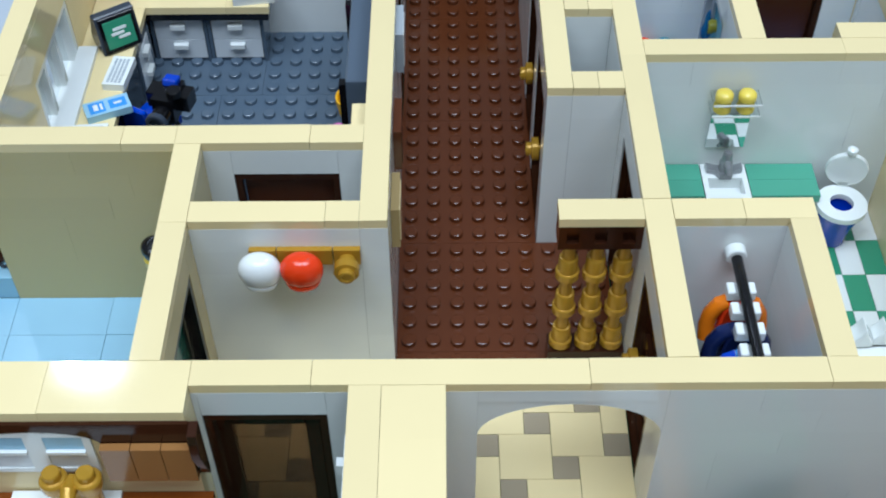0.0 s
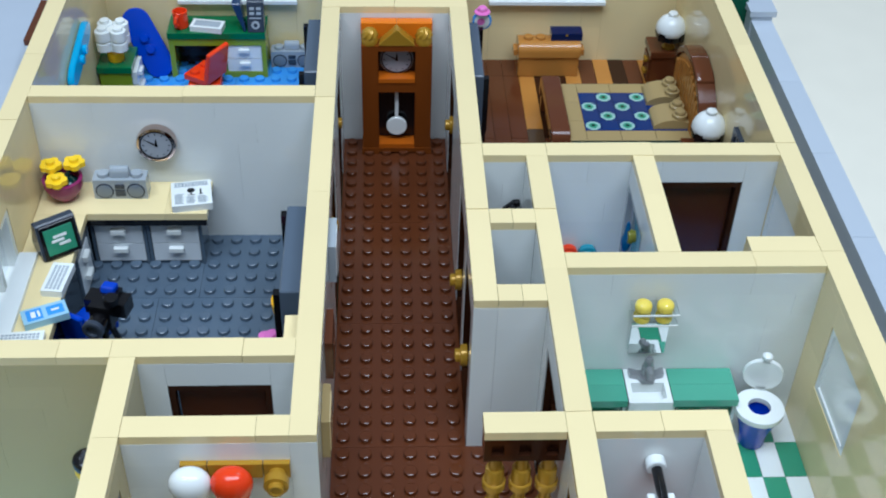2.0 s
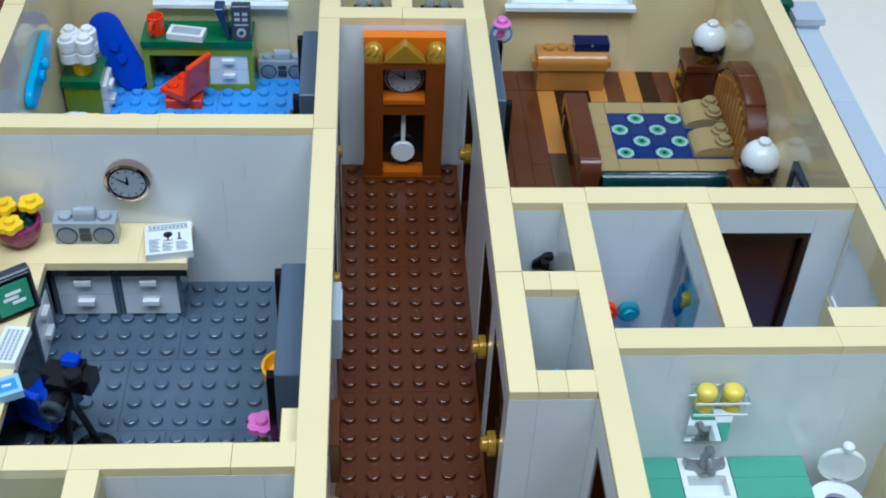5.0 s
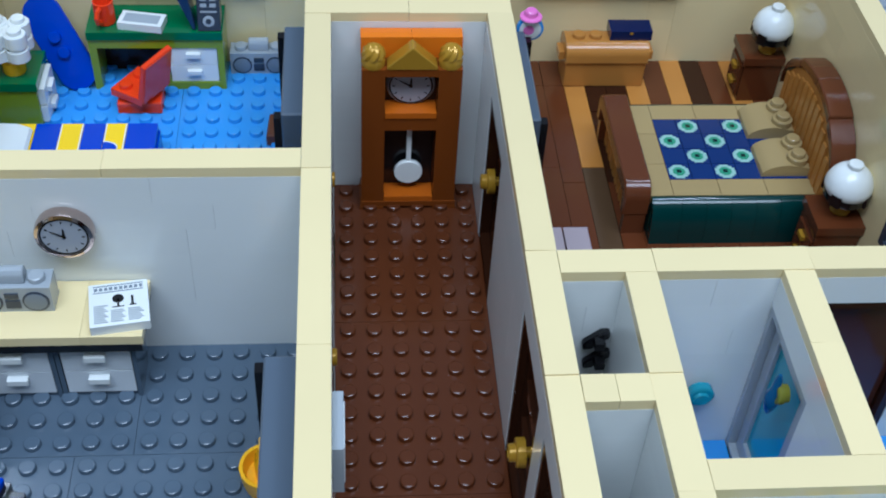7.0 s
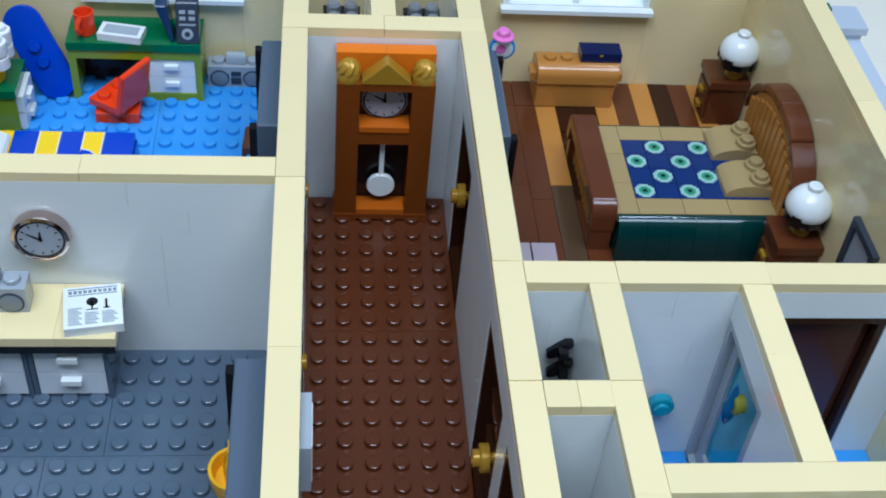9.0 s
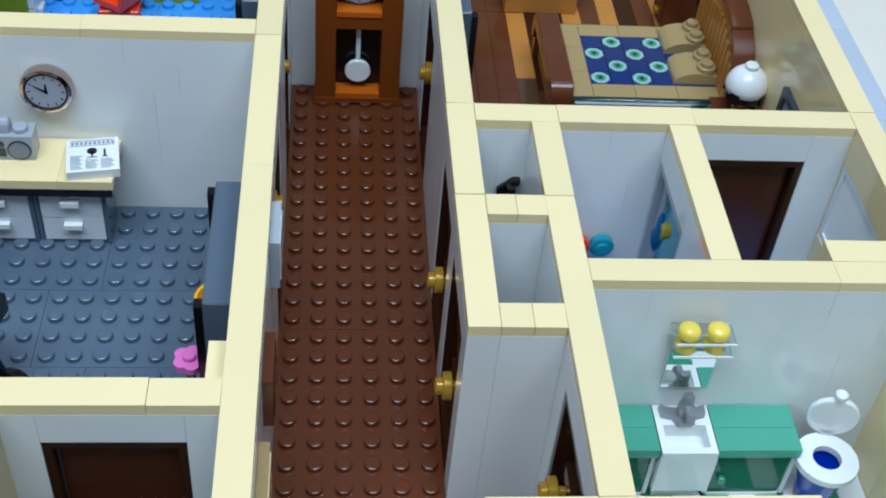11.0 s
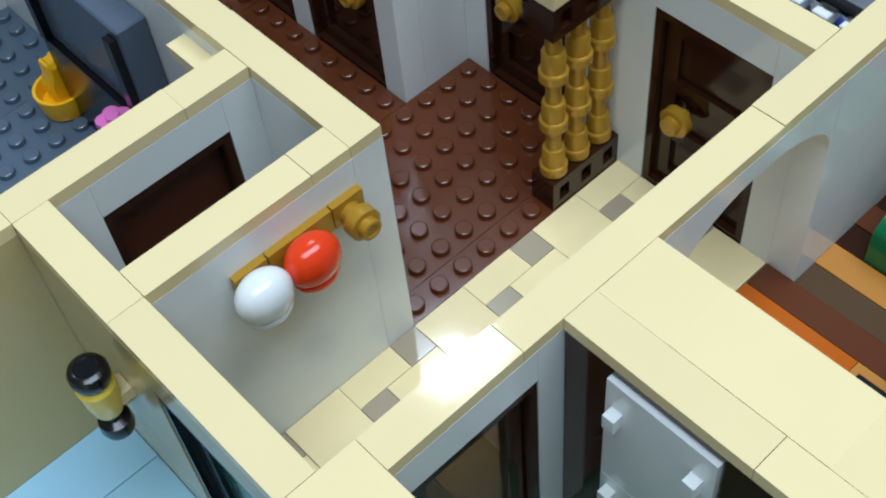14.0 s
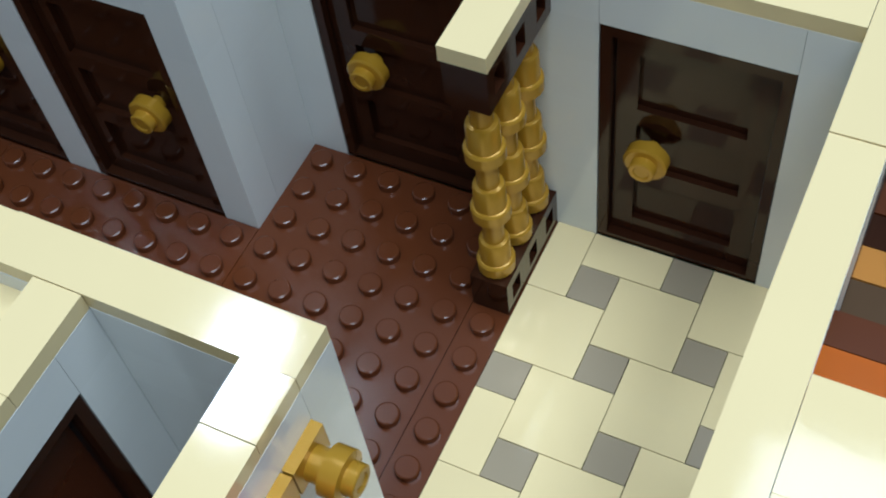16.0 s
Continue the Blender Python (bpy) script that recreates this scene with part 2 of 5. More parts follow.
wall("wall_corridor_west", -1, 0, 0, 31, WHITE, "white plastic brick wall with smooth tan tiles along its top", [(15, 19, -0.4, 7.2), (24, 28, -0.4, 7.2)], caps=(6, 14.3, 22))
wall("wall_coat_rack", -7, -1, 0, 1, WHITE, "white plastic brick wall with tan top behind the coat rack", caps=(-2.2,))
wall("wall_hall_west", -8, -7, -6, 4, DARKERTAN, "darker tan plastic brick wall beside the entrance hall", [(-5, -1, -0.4, 7.2)], caps=(0,))
wall("wall_kitchen_north", -16, -8, 4, 5, DARKERTAN, "darker tan plastic brick wall between kitchen and office", caps=(-10,))
wall("wall_cloakroom_north", -8, -1, 4, 5, WHITE, "white plastic brick wall with a dark doorway in it", [(-6, -2, -0.4, 7.2)], caps=(-3,))
wall("wall_outer_west", -16, -15, 5, 40, TAN, "tan plastic outer brick wall with office window opening", [(10, 16, 3.0, 6.6)])
wall("wall_office_north", -15, -1, 22, 23, WHITE, "white plastic brick wall between office and child's room", caps=(-7.5,))
wall("wall_outer_north", -16, 22, 40, 41, TAN, "tan plastic outer brick wall with bedroom windows", [(-10.35, -3.15, 4.2, 7.8), (9.1, 16.3, 4.2, 7.8)])
wall("wall_corridor_end", -1, 7, 31, 32, WHITE, "white plastic brick wall closing the corridor behind the clock", caps=(3,))
wall("wall_corridor_east", 6, 7, 7, 31, WHITE, "white plastic brick wall with dark cupboard doors", [(8, 12, -0.4, 7.2), (13, 17, -0.4, 7.2), (24, 28, -0.4, 7.2)], caps=(13, 18))
wall("wall_cupboard_south", 7, 9, 7, 8, WHITE, "white plastic brick end wall of the corridor cupboards", caps=(8,))
wall("wall_bathroom_west", 9, 10, -6, 17, WHITE, "white plastic brick wall with two dark doors", [(-5, -1, -0.4, 7.2), (2, 6, -0.4, 7.2)], caps=(1, 9, 13))
wall("wall_cupboard_middle", 7, 9, 12, 13, WHITE, "white plastic brick partition between two small cupboards", caps=(8,))
wall("wall_bedroom_south", 7, 21, 17, 18, WHITE, "white plastic brick wall between bedroom and side rooms", [(15.5, 19.5, -0.4, 7.2)], caps=(10, 15))
wall("wall_bathroom_north", 10, 21, 9, 10, WHITE, "white plastic brick wall above the bathroom counter", caps=(18,))
wall("wall_chimney_breast", 18, 21, 10, 11, TAN, "short tan plastic brick projection in a side room")
wall("wall_side_rooms", 14, 15, 10, 17, WHITE, "white plastic brick partition with a grey inner door", [(13, 17, -0.4, 7.2)])
wall("wall_outer_east", 21, 22, -24, 40, TAN, "tan plastic outer brick wall with white bathroom window", [(3, 7, 3.6, 7.2), (13, 17, 3.6, 7.2)], caps=(-14, -6, 1, 10, 18, 27, 35))
wall("wall_bathroom_south", 10, 15, 0, 1, WHITE, "short white plastic brick wall beside the bathroom", caps=(12.5,))
wall("wall_broom_cupboard", 14, 15, -6, 0, WHITE, "white plastic brick wall of the broom cupboard")
wall("wall_hall_south", -6, 21, -7, -6, WHITE, "white plastic brick wall with tan top in front of the hall", [(-5.8, -1.8, -0.4, 7.2), (3, 9, -0.4, 7.8)], caps=(-2.2, 6.5, 14))
wall("wall_kitchen_west", -21, -20, -8, 6, TAN, "tan plastic brick wall closing the kitchen")
wall("wall_kitchen_south", -15, -6, -8, -6, TAN, "thick tan plastic brick wall above the kitchen cupboards", caps=(-10.5,))
wall("wall_living_west", 0, 2, -16, -7, TAN, "wide tan plastic brick wall beside the living room", caps=(-9, -13))
wall("wall_rear_west", -1, 0, 32, 40, WHITE, "white plastic brick partition behind the corridor")
wall("wall_rear_middle", 2.5, 3.5, 32, 40, WHITE, "white plastic brick partition behind the corridor")
wall("wall_rear_east", 6, 7, 32, 40, WHITE, "white plastic brick partition behind the corridor")

# ---- floors ----
lie = random.Random(11)


def plate_floor(name, label, mat, plates):
    """A floor of studded plates, each (x0, x1, y0, y1)."""
    bm = bmesh.new()
    box(bm, min(p[0] for p in plates) + 0.03, max(p[1] for p in plates) - 0.03, min(p[2] for p in plates) + 0.03, max(p[3] for p in plates) - 0.03, -0.39, -0.3)
    ob = structure(name, bm, mat, label, "floor")
    for x0, x1, y0, y1 in plates:
        bm = bmesh.new()
        plate(bm, x0, y0, x1 - x0, y1 - y0, 0)
        part("floor_plate", bm, mat, ob)
    return ob


def tile_floor(name, label, tiles, slab=True):
    """A floor of smooth tiles, each (x0, x1, y0, y1, material)."""
    bm = bmesh.new()
    bare = [t for t in tiles if t[1] - t[0] > 0.3]
    lows = [min(t[k] for t in bare) + 0.03 for k in (0, 2)]
    highs = [max(t[k] for t in bare) - 0.03 for k in (1, 3)]
    box(bm, lows[0], highs[0], lows[1], highs[1], -0.405, -0.395) if slab else [box(bm, t[0] + 0.03, t[1] - 0.03, t[2] + 0.03, t[3] - 0.03, -0.405, -0.395) for t in tiles]
    ob = structure(name, bm, tiles[0][4], label, "floor")
    for x0, x1, y0, y1, mat in tiles:
        t = block("floor_tile", x0, x1, y0, y1, -0.4, 0, mat, ob)
        t.rotation_euler = (radians(lie.gauss(0, 0.22)), radians(lie.gauss(0, 0.22)), 0)
    return ob


plate_floor("floor_corridor", "reddish brown studded plastic plate floor of the corridor", BROWN,
            [(0, 9, 0, 1), (0, 9, 1, 7), (0, 6, 7, 15), (0, 6, 15, 23), (0, 6, 23, 31)])
plate_floor("floor_office", "dark grey studded plastic plate floor of the office", DGREY,
            [(-15, -7, 5, 13), (-7, -1, 5, 13), (-15, -9, 13, 17), (-9, -1, 13, 17), (-15, -7, 17, 22), (-7, -1, 17, 22)])
plate_floor("floor_child_room", "bright blue studded plastic plate floor of the child's room", AZURE,
            [(-15, -7, 23, 31), (-7, -1, 23, 31), (-15, -7, 31, 40), (-7, -1, 31, 40)])
hall = []
for i in range(-9, 10):
    for j in range(-9, 2):
        if (2 * (i - 4) + j + 1) % 5 == 0:
            hall.append((i, i + 1, j, j + 1, TILEGREY))
            hall.append((i + 1, i + 3, j - 1, j + 1, TAN))
kept = []
for x0, x1, y0, y1, mat in hall:
    for ax, bx, ay, by in ((-7, 9, -6, 0),):
        p, q, r, w = max(x0, ax), min(x1, bx), max(y0, ay), min(y1, by)
        if q > p and w > r:
            kept.append((p, q, r, w, mat))
tile_floor("floor_hall", "tan and grey smooth plastic tiles of the entrance hall", kept)
tile_floor("floor_kitchen", "pale blue smooth plastic tiles of the kitchen", [(x, e, y, min(y + 4, 4), PALEBLUE) for x, e in ((-20, -16), (-16, -12), (-12, -8)) for y in (-6, -2, 2)])
tile_floor("floor_bathroom", "green and white checkered smooth plastic tiles", [(x, x + 1, y, y + 2, (WHITE, SANDGREEN)[(x + (y + 1) // 2) % 2]) for x in range(10, 21) for y in range(1, 9, 2)]
           + [(x, x + 1, y, min(y + 2, 1), (WHITE, SANDGREEN)[(x + (y + 1) // 2) % 2]) for x in range(15, 21) for y in (-7, -5, -3, -1) if y > -7] + [(15, 21, -6, -5, WHITE)])
planks = []
rnd = random.Random(7)
strips = (BROWN, BROWN, BROWN, BROWN, NOUGAT, DARKBROWN, DARKBROWN, NOUGAT, BROWN, NOUGAT, DARKBROWN, BROWN, NOUGAT, BROWN)
for i, mat in enumerate(strips):
    y = 18
    for e in (20 + rnd.choice((0, 2)), 26 + rnd.choice((0, 2)), 32 - i % 2, 38 if i < 5 else 36, 40):
        planks.append((7 + i, 8 + i, y, e, (UMBER if i == 4 else BROWN) if e < 33 or (i == 4 and e == 40) else mat))
        y = e
tile_floor("floor_bedroom", "brown and tan smooth plastic plank floor of the bedroom", planks)
tile_floor("floor_side_rooms", "smooth white plastic floor of cupboards and side rooms", [(7, 9, 8, 12, WHITE), (7, 9, 13, 17, WHITE), (10, 13, 10, 17, BLUE), (13, 14, 10, 17, AZURE), (15, 18, 10, 17, AZURE), (18, 21, 11, 17, AZURE), (10, 14, -6, 0, WHITE), (-7, -1, 1, 4, BROWN), (0, 2.5, 32, 40, WHITE), (3.5, 6, 32, 40, WHITE)], slab=False)
planks = []
strips = (BROWN, DARKBROWN, BROWN, NOUGAT, NOUGAT, RUST, BROWN, UMBER, NOUGAT, DARKBROWN, BROWN, DARKBROWN, BROWN, BROWN, DARKBROWN, BROWN, BROWN, UMBER, DARKBROWN)
for i, first in enumerate(strips):
    y = -6.02 if 1 <= i < 7 else -7
    for k, e in enumerate((-10 if i == 5 else -12 - i % 3, -17 - i % 2, -24)):
        planks.append((2 + i, 3 + i, e, y, first if k == 0 else NOUGAT if (i, k) == (5, 1) else rnd.choice((BROWN, UMBER, DARKBROWN, BROWN))))
        y = e
tile_floor("floor_living_room", "brown and orange smooth plastic plank floor of the living room", planks)

# ---- table and room round the model ----
bm = bmesh.new()
box(bm, -95, 105, -75, 110, -6, -2.4)
table = structure("table_top", bm, TABLE, "cream laminate table that the model house stands on", "table")
for x in (-90, 94):
    for y in (-70, 99):
        bm = bmesh.new()
        box(bm, x, x + 6, y, y + 6, -96, -6.01)
        part("table_leg", bm, TABLE, table, "square table leg", soft=0.3)
bm = bmesh.new()
box(bm, -17, 26, -26, 42.6, -2.4, -0.41)
structure("ground", bm, GARDEN, "dark green plastic base under the model house", "base")
bm = bmesh.new()
box(bm, -40, -17, -26, 60, -2.39, -1.6)
structure("pavement", bm, FENCEGREY, "pale blue plastic sheet beside the model house", "base")

bm = bmesh.new()
box(bm, -260, 270, -250, 290, -98, -96)
structure("floor_room", bm, ROOM, "pale floor of the room under the table", "floor")

# ---- doors and windows ----


def door(name, x, y, turn, knob, label, frame_mat=None, leaf_mat=None, glass=None, knob_mat=None, wide=4.0, depth=1.0, back=0.0, plain=False, knob_z=3.8):
    """A door in its frame; it faces its own -y, and its left end is at the origin."""
    frame_mat, leaf_mat, knob_mat = frame_mat or DARKBROWN, leaf_mat or DARKBROWN, knob_mat or GOLD
    d = thing(name, x, y, 0, label, "door", turn=turn)
    tagged(d, kind="structure")
    for name, x0, x1, z0, z1 in (("jamb", 0.02, 0.26, 0, 7.16), ("jamb", wide - 0.26, wide - 0.02, 0, 7.16), ("lintel", 0.26, wide - 0.26, 6.9, 7.16), ("threshold", 0.26, wide - 0.26, 0, 0.16)):
        bm = bmesh.new()
        box(bm, x0, x1, 0.03, depth - 0.03, z0, z1)
        part(name, bm, frame_mat, d, soft=0.03)
    bm = bmesh.new()
    a, b = 0.3, wide - 0.3
    if glass:
        for x0, x1, z0, z1 in ((a, a + 0.5, 0.18, 6.86), (b - 0.5, b, 0.18, 6.86), (a + 0.5, b - 0.5, 0.18, 0.9), (a + 0.5, b - 0.5, 6.25, 6.86)):
            box(bm, x0, x1, 0.28, 0.66, z0, z1)
    else:
        box(bm, a, b, 0.42, 0.66, 0.18, 6.86)
    bmesh.ops.translate(bm, verts=bm.verts, vec=(0, back, 0))
    leaf = part("door_leaf", bm, leaf_mat, d, soft=0.03)
    if not glass and not plain:
        for z0, z1 in ((0.18, 0.75), (2.2, 2.7), (4.15, 4.65), (6.3, 6.86)):
            bm = bmesh.new()
            box(bm, a + 0.5, b - 0.5, 0.26 + back, 0.424 + back, z0, z1)
            part("rail", bm, leaf_mat, leaf, soft=0.04)
        for x0 in (a, b - 0.5):
            bm = bmesh.new()
            box(bm, x0, x0 + 0.5, 0.26 + back, 0.424 + back, 0.18, 6.86)
            part("stile", bm, leaf_mat, leaf, soft=0.04)
    if glass:
        bm = bmesh.new()
        box(bm, a + 0.5, b - 0.5, 0.42, 0.5, 0.9, 6.25)
        part("pane", bm, glass, d)
    if knob:
        bm = bmesh.new()
        lathe(bm, knob, knob_z, [(0.18, 0.3), (0.18, 0.06), (0.5, 0.0), (0.5, -0.26), (0.44, -0.3), (0.3, -0.31), (0.3, -0.5), (0.27, -0.53), (0.19, -0.53), (0.16, -0.5)], 30, "y")
        bmesh.ops.recalc_face_normals(bm, faces=bm.faces)
        bmesh.ops.translate(bm, verts=bm.verts, vec=(0, back + (0.12 if back else 0), 0))
        part("knob", bm, knob_mat, leaf, "round pearl gold knob")
    return d


door("door_broom_cupboard", 9, -1, -90, 1.2, "glossy dark brown three-panel plastic door with gold knob", knob_z=3.55)
door("door_bathroom", 9, 6, -90, 1.3, "glossy dark brown three-panel plastic door with gold knob")
door("door_cupboard_south", 6, 12, -90, 3.05, "glossy dark brown plastic cupboard door with gold knob")
door("door_cupboard_north", 6, 17, -90, 3.05, "glossy dark brown plastic cupboard door with gold knob")
door("door_bedroom", 6, 28, -90, 1.15, "glossy dark brown plastic bedroom door with gold knob", back=0.15)
door("door_office", 0, 15, 90, 3.05, "dark brown plastic office door with gold knob", back=0.3)
door("door_child_room", 0, 24, 90, 3.05, "dark brown plastic door with gold knob beside the clock", back=0.34)
door("door_cloakroom", -6, 4, 0, 0, "dark brown plastic door seen from the cloakroom", leaf_mat=DEEPBROWN, plain=True)
door("door_wardrobe", 15.5, 17, 0, 0, "dark brown plastic door in a white wall", leaf_mat=DEEPBROWN, plain=True)
door("door_kitchen", -5.8, -7, 0, 0, "glossy dark brown glazed door", glass=SMOKED)
door("door_hall_west", -8, -1, -90, 0, "black framed door with a teal glass pane", BLACK, BLACK, plastic("clear_teal_plastic", (20, 110, 96), 0.08, 0, 0.5))
door("door_shower", 14, 17, -90, 0, "grey framed shower door with a pale blue pane", LGREY, LGREY, TRBLUE)


def window(name, x, y, z, turn, wide, high, panes, label, sill=0.45, milky=None):
    w = thing(name, x, y, z, label, "window", turn=turn)
    tagged(w, kind="structure")
    bm = bmesh.new()
    for x0, x1, z0, z1 in ((0.02, 0.3, 0.02, high - 0.02), (wide - 0.3, wide - 0.02, 0.02, high - 0.02), (0.3, wide - 0.3, 0.02, 0.28), (0.3, wide - 0.3, high - 0.28, high - 0.02)):
        box(bm, x0, x1, 0.04, 0.96, z0, z1)
    for i in range(1, panes):
        c = wide * i / panes
        box(bm, c - 0.14, c + 0.14, 0.2, 0.8, 0.28, high - 0.28)
    part("window_frame", bm, WHITE, w, soft=0.03)
    if sill:
        bm = bmesh.new()
        low = 0.02 if sill < 0.6 else 0.605
        box(bm, -0.1, wide + 0.1, -sill, 0.02, low, low + 0.22)
        part("window_sill", bm, WHITE, w, soft=0.03)
    for i in range(panes):
        bm = bmesh.new()
        d = 0.12 if milky else 0.5
        box(bm, wide * i / panes + 0.2, wide * (i + 1) / panes - 0.2, d, d + 0.08, 0.26, high - 0.26)
        part("pane", bm, milky or CLEAR, w).visible_shadow = False
    return w


window("window_bathroom", 21, 7, 3.6, -90, 4, 3.6, 1, "white framed plastic window with milky pane", 0, MILKY)
window("window_side_room", 21, 17, 3.6, -90, 4, 3.6, 1, "white framed plastic window with milky pane", 0, MILKY)
window("window_office", -15, 10, 3.0, 90, 6, 3.6, 3, "white framed plastic office window above the desk", 0.85)
window("window_bedroom", 9.1, 40, 4.2, 0, 7.2, 3.6, 2, "white framed double window above the chest")
window("window_child_room", -10.35, 40, 4.2, 0, 7.2, 3.6, 2, "white framed double window above the green desk")

# the arch between hall and living room
bm = bmesh.new()
left = [(3.0, 7.8)] + [(6 - 3 * math.cos(math.pi * k / 24), 5.9 + 1.76 * math.sin(math.pi * k / 24)) for k in range(13)] + [(6.0, 7.8)]
prism(bm, left, -6.98, -6.02)
prism(bm, [(12 - px, pz) for px, pz in left][::-1], -6.98, -6.02)
structure("trim_arch", bm, WHITE, "white plastic arch piece over the hall opening", "arch")

# ---- entrance hall and corridor ----


def masonry(bm, x0, n, y0, y1, z0, z1):
    """A brick with one square socket to each stud of its length, front and back."""
    box(bm, x0, x0 + n, y0 + 0.2, y1 - 0.2, z0, z1)
    for ya, yb in ((y0, y0 + 0.2), (y1 - 0.2, y1)):
        box(bm, x0, x0 + n, ya, yb, z0, z0 + 0.3)
        box(bm, x0, x0 + n, ya, yb, z1 - 0.3, z1)
        for i in range(n + 1):
            a, b = (x0, x0 + 0.28) if i == 0 else (x0 + n - 0.28, x0 + n) if i == n else (x0 + i - 0.28, x0 + i + 0.28)
            box(bm, a, b, ya, yb, z0 + 0.3, z1 - 0.3)


rail = thing("railing", 6, 0, 0, "brown and gold plastic railing with turned balusters beside the hall", "railing")
bm = bmesh.new()
masonry(bm, 0.02, 3, 0.03, 0.97, 0.0, 1.2)
part("base", bm, DARKBROWN, rail, "dark brown socketed base brick")
bm = bmesh.new()
masonry(bm, 0.02, 3, 0.03, 0.97, 7.2, 8.4)
part("top_rail", bm, DARKBROWN, rail, "dark brown socketed brick")
bm = bmesh.new()
box(bm, -0.01, 2.98, 0.0, 1.0, 8.4, 8.8)
part("cap_tile", bm, TAN, rail, "smooth tan cap tile", soft=0.04)
step = (7.2 - 1.2) / 3
for i in range(3):
    bm = bmesh.new()
    prof = [(0.25, 1.2)]
    for k in range(3):
        z = 1.2 + k * step
        prof += [(0.41, z + 0.03), (0.45, z + 0.08), (0.45, z + 0.38), (0.41, z + 0.43), (0.37, z + 0.44), (0.36, z + 1.08), (0.33, z + 1.14), (0.25, z + 1.16), (0.24, z + step)]
    lathe(bm, i + 0.52, 0.5, prof, 20)
    part("baluster", bm, GOLD, rail, "pearl gold turned baluster")

rack = thing("coat_rack", -5.0, 0, 6.5, "gold plastic coat rack fixed to the white wall", "coat rack")
for x0, x1 in ((0, 1), (1, 3), (3, 4)):
    bm = bmesh.new()
    box(bm, x0 + 0.02, x1 - 0.02, -0.22, 0, 0.25, 1.0)
    part("rail", bm, GOLD, rack, soft=0.03)
for x in (0.5, 2.0, 3.5):
    bm = bmesh.new()
    lathe(bm, x, 0.5, [(0.32, -0.2), (0.32, -0.5), (0.46, -0.51), (0.46, -0.85), (0.3, -0.87), (0.3, -1.08), (0.27, -1.1), (0.19, -1.1), (0.16, -1.07)] if x > 3 else [(0.2, -0.2), (0.2, -0.4), (0.16, -0.45)], 18, "y")
    bmesh.ops.recalc_face_normals(bm, faces=bm.faces)
    part("peg", bm, GOLD, rack, "round gold peg")


def cap_hat(x, mat, label):
    h = thing("hat", x - 0.05, -0.7, 6.66, label, "hat", "hats on the coat rack")
    bm = bmesh.new()
    lathe(bm, 0, 0, [(0.56, -0.06), (0.7, 0.02), (0.77, 0.26)] + [(0.775 * math.cos(a) ** 0.8, 0.4 + 0.66 * math.sin(a)) for a in [k * math.pi / 26 for k in range(13)]] + [(0.03, 1.06)], 32)
    for v in bm.verts:
        v.co.y *= 0.74
    part("crown", bm, mat, h)
    bm = bmesh.new()
    lathe(bm, 0, 0, [(0.36, -0.42), (0.5, -0.4), (0.6, -0.3), (0.64, -0.18), (0.62, -0.08), (0.5, -0.05)], 30)
    for v in bm.verts:
        v.co.y *= 0.8
    part("brim", bm, mat, h)
    return h


cap_hat(-4.53, WHITE, "glossy white rounded plastic hat hanging on the rack")
cap_hat(-3.04, RED, "glossy red rounded plastic hat hanging on the rack")


def wall_picture(y, z, mat, face, label):
    p = thing("wall_picture", 0, y, z, label, "picture", "pictures on the corridor wall")
    bm = bmesh.new()
    box(bm, 0.005, 0.32, 0, 2, 0, 2)
    part("picture_frame", bm, mat, p, soft=0.04)
    bm = bmesh.new()
    box(bm, 0.3, 0.35, 0.2, 1.8, 0.2, 1.8)
    part("picture_face", bm, face, p)


ep = thing("wall_picture", 21, 21.2, 3.56, "dark framed picture with pale centre on the tan wall", "picture")
bm = bmesh.new()
for y0, y1, z0, z1 in ((0, 0.3, 0, 2.4), (2.0, 2.3, 0, 2.4), (0.3, 2.0, 0, 0.3), (0.3, 2.0, 2.1, 2.4)):
    box(bm, -0.26, -0.005, y0, y1, z0, z1)
part("picture_frame", bm, CHAR, ep)
bm = bmesh.new()
box(bm, -0.12, -0.006, 0.3, 2.0, 0.3, 2.1)
part("picture_face", bm, LGREY, ep)
wall_picture(10.9, 6.4, LGREY, WHITE, "pale grey square picture tile hanging on the corridor wall")
wall_picture(5.8, 5.66, BROWN, DARKBROWN, "reddish brown square picture tile on the corridor wall")
wall_picture(1.9, 5.35, DTAN, TAN, "dull tan square picture tile on the corridor wall")


def dial(bm, cx, cy, cz, r, n=28):
    lathe(bm, cx, cz, [(r, cy), (r, cy - 0.04)], n, "y")
    bmesh.ops.recalc_face_normals(bm, faces=bm.faces)


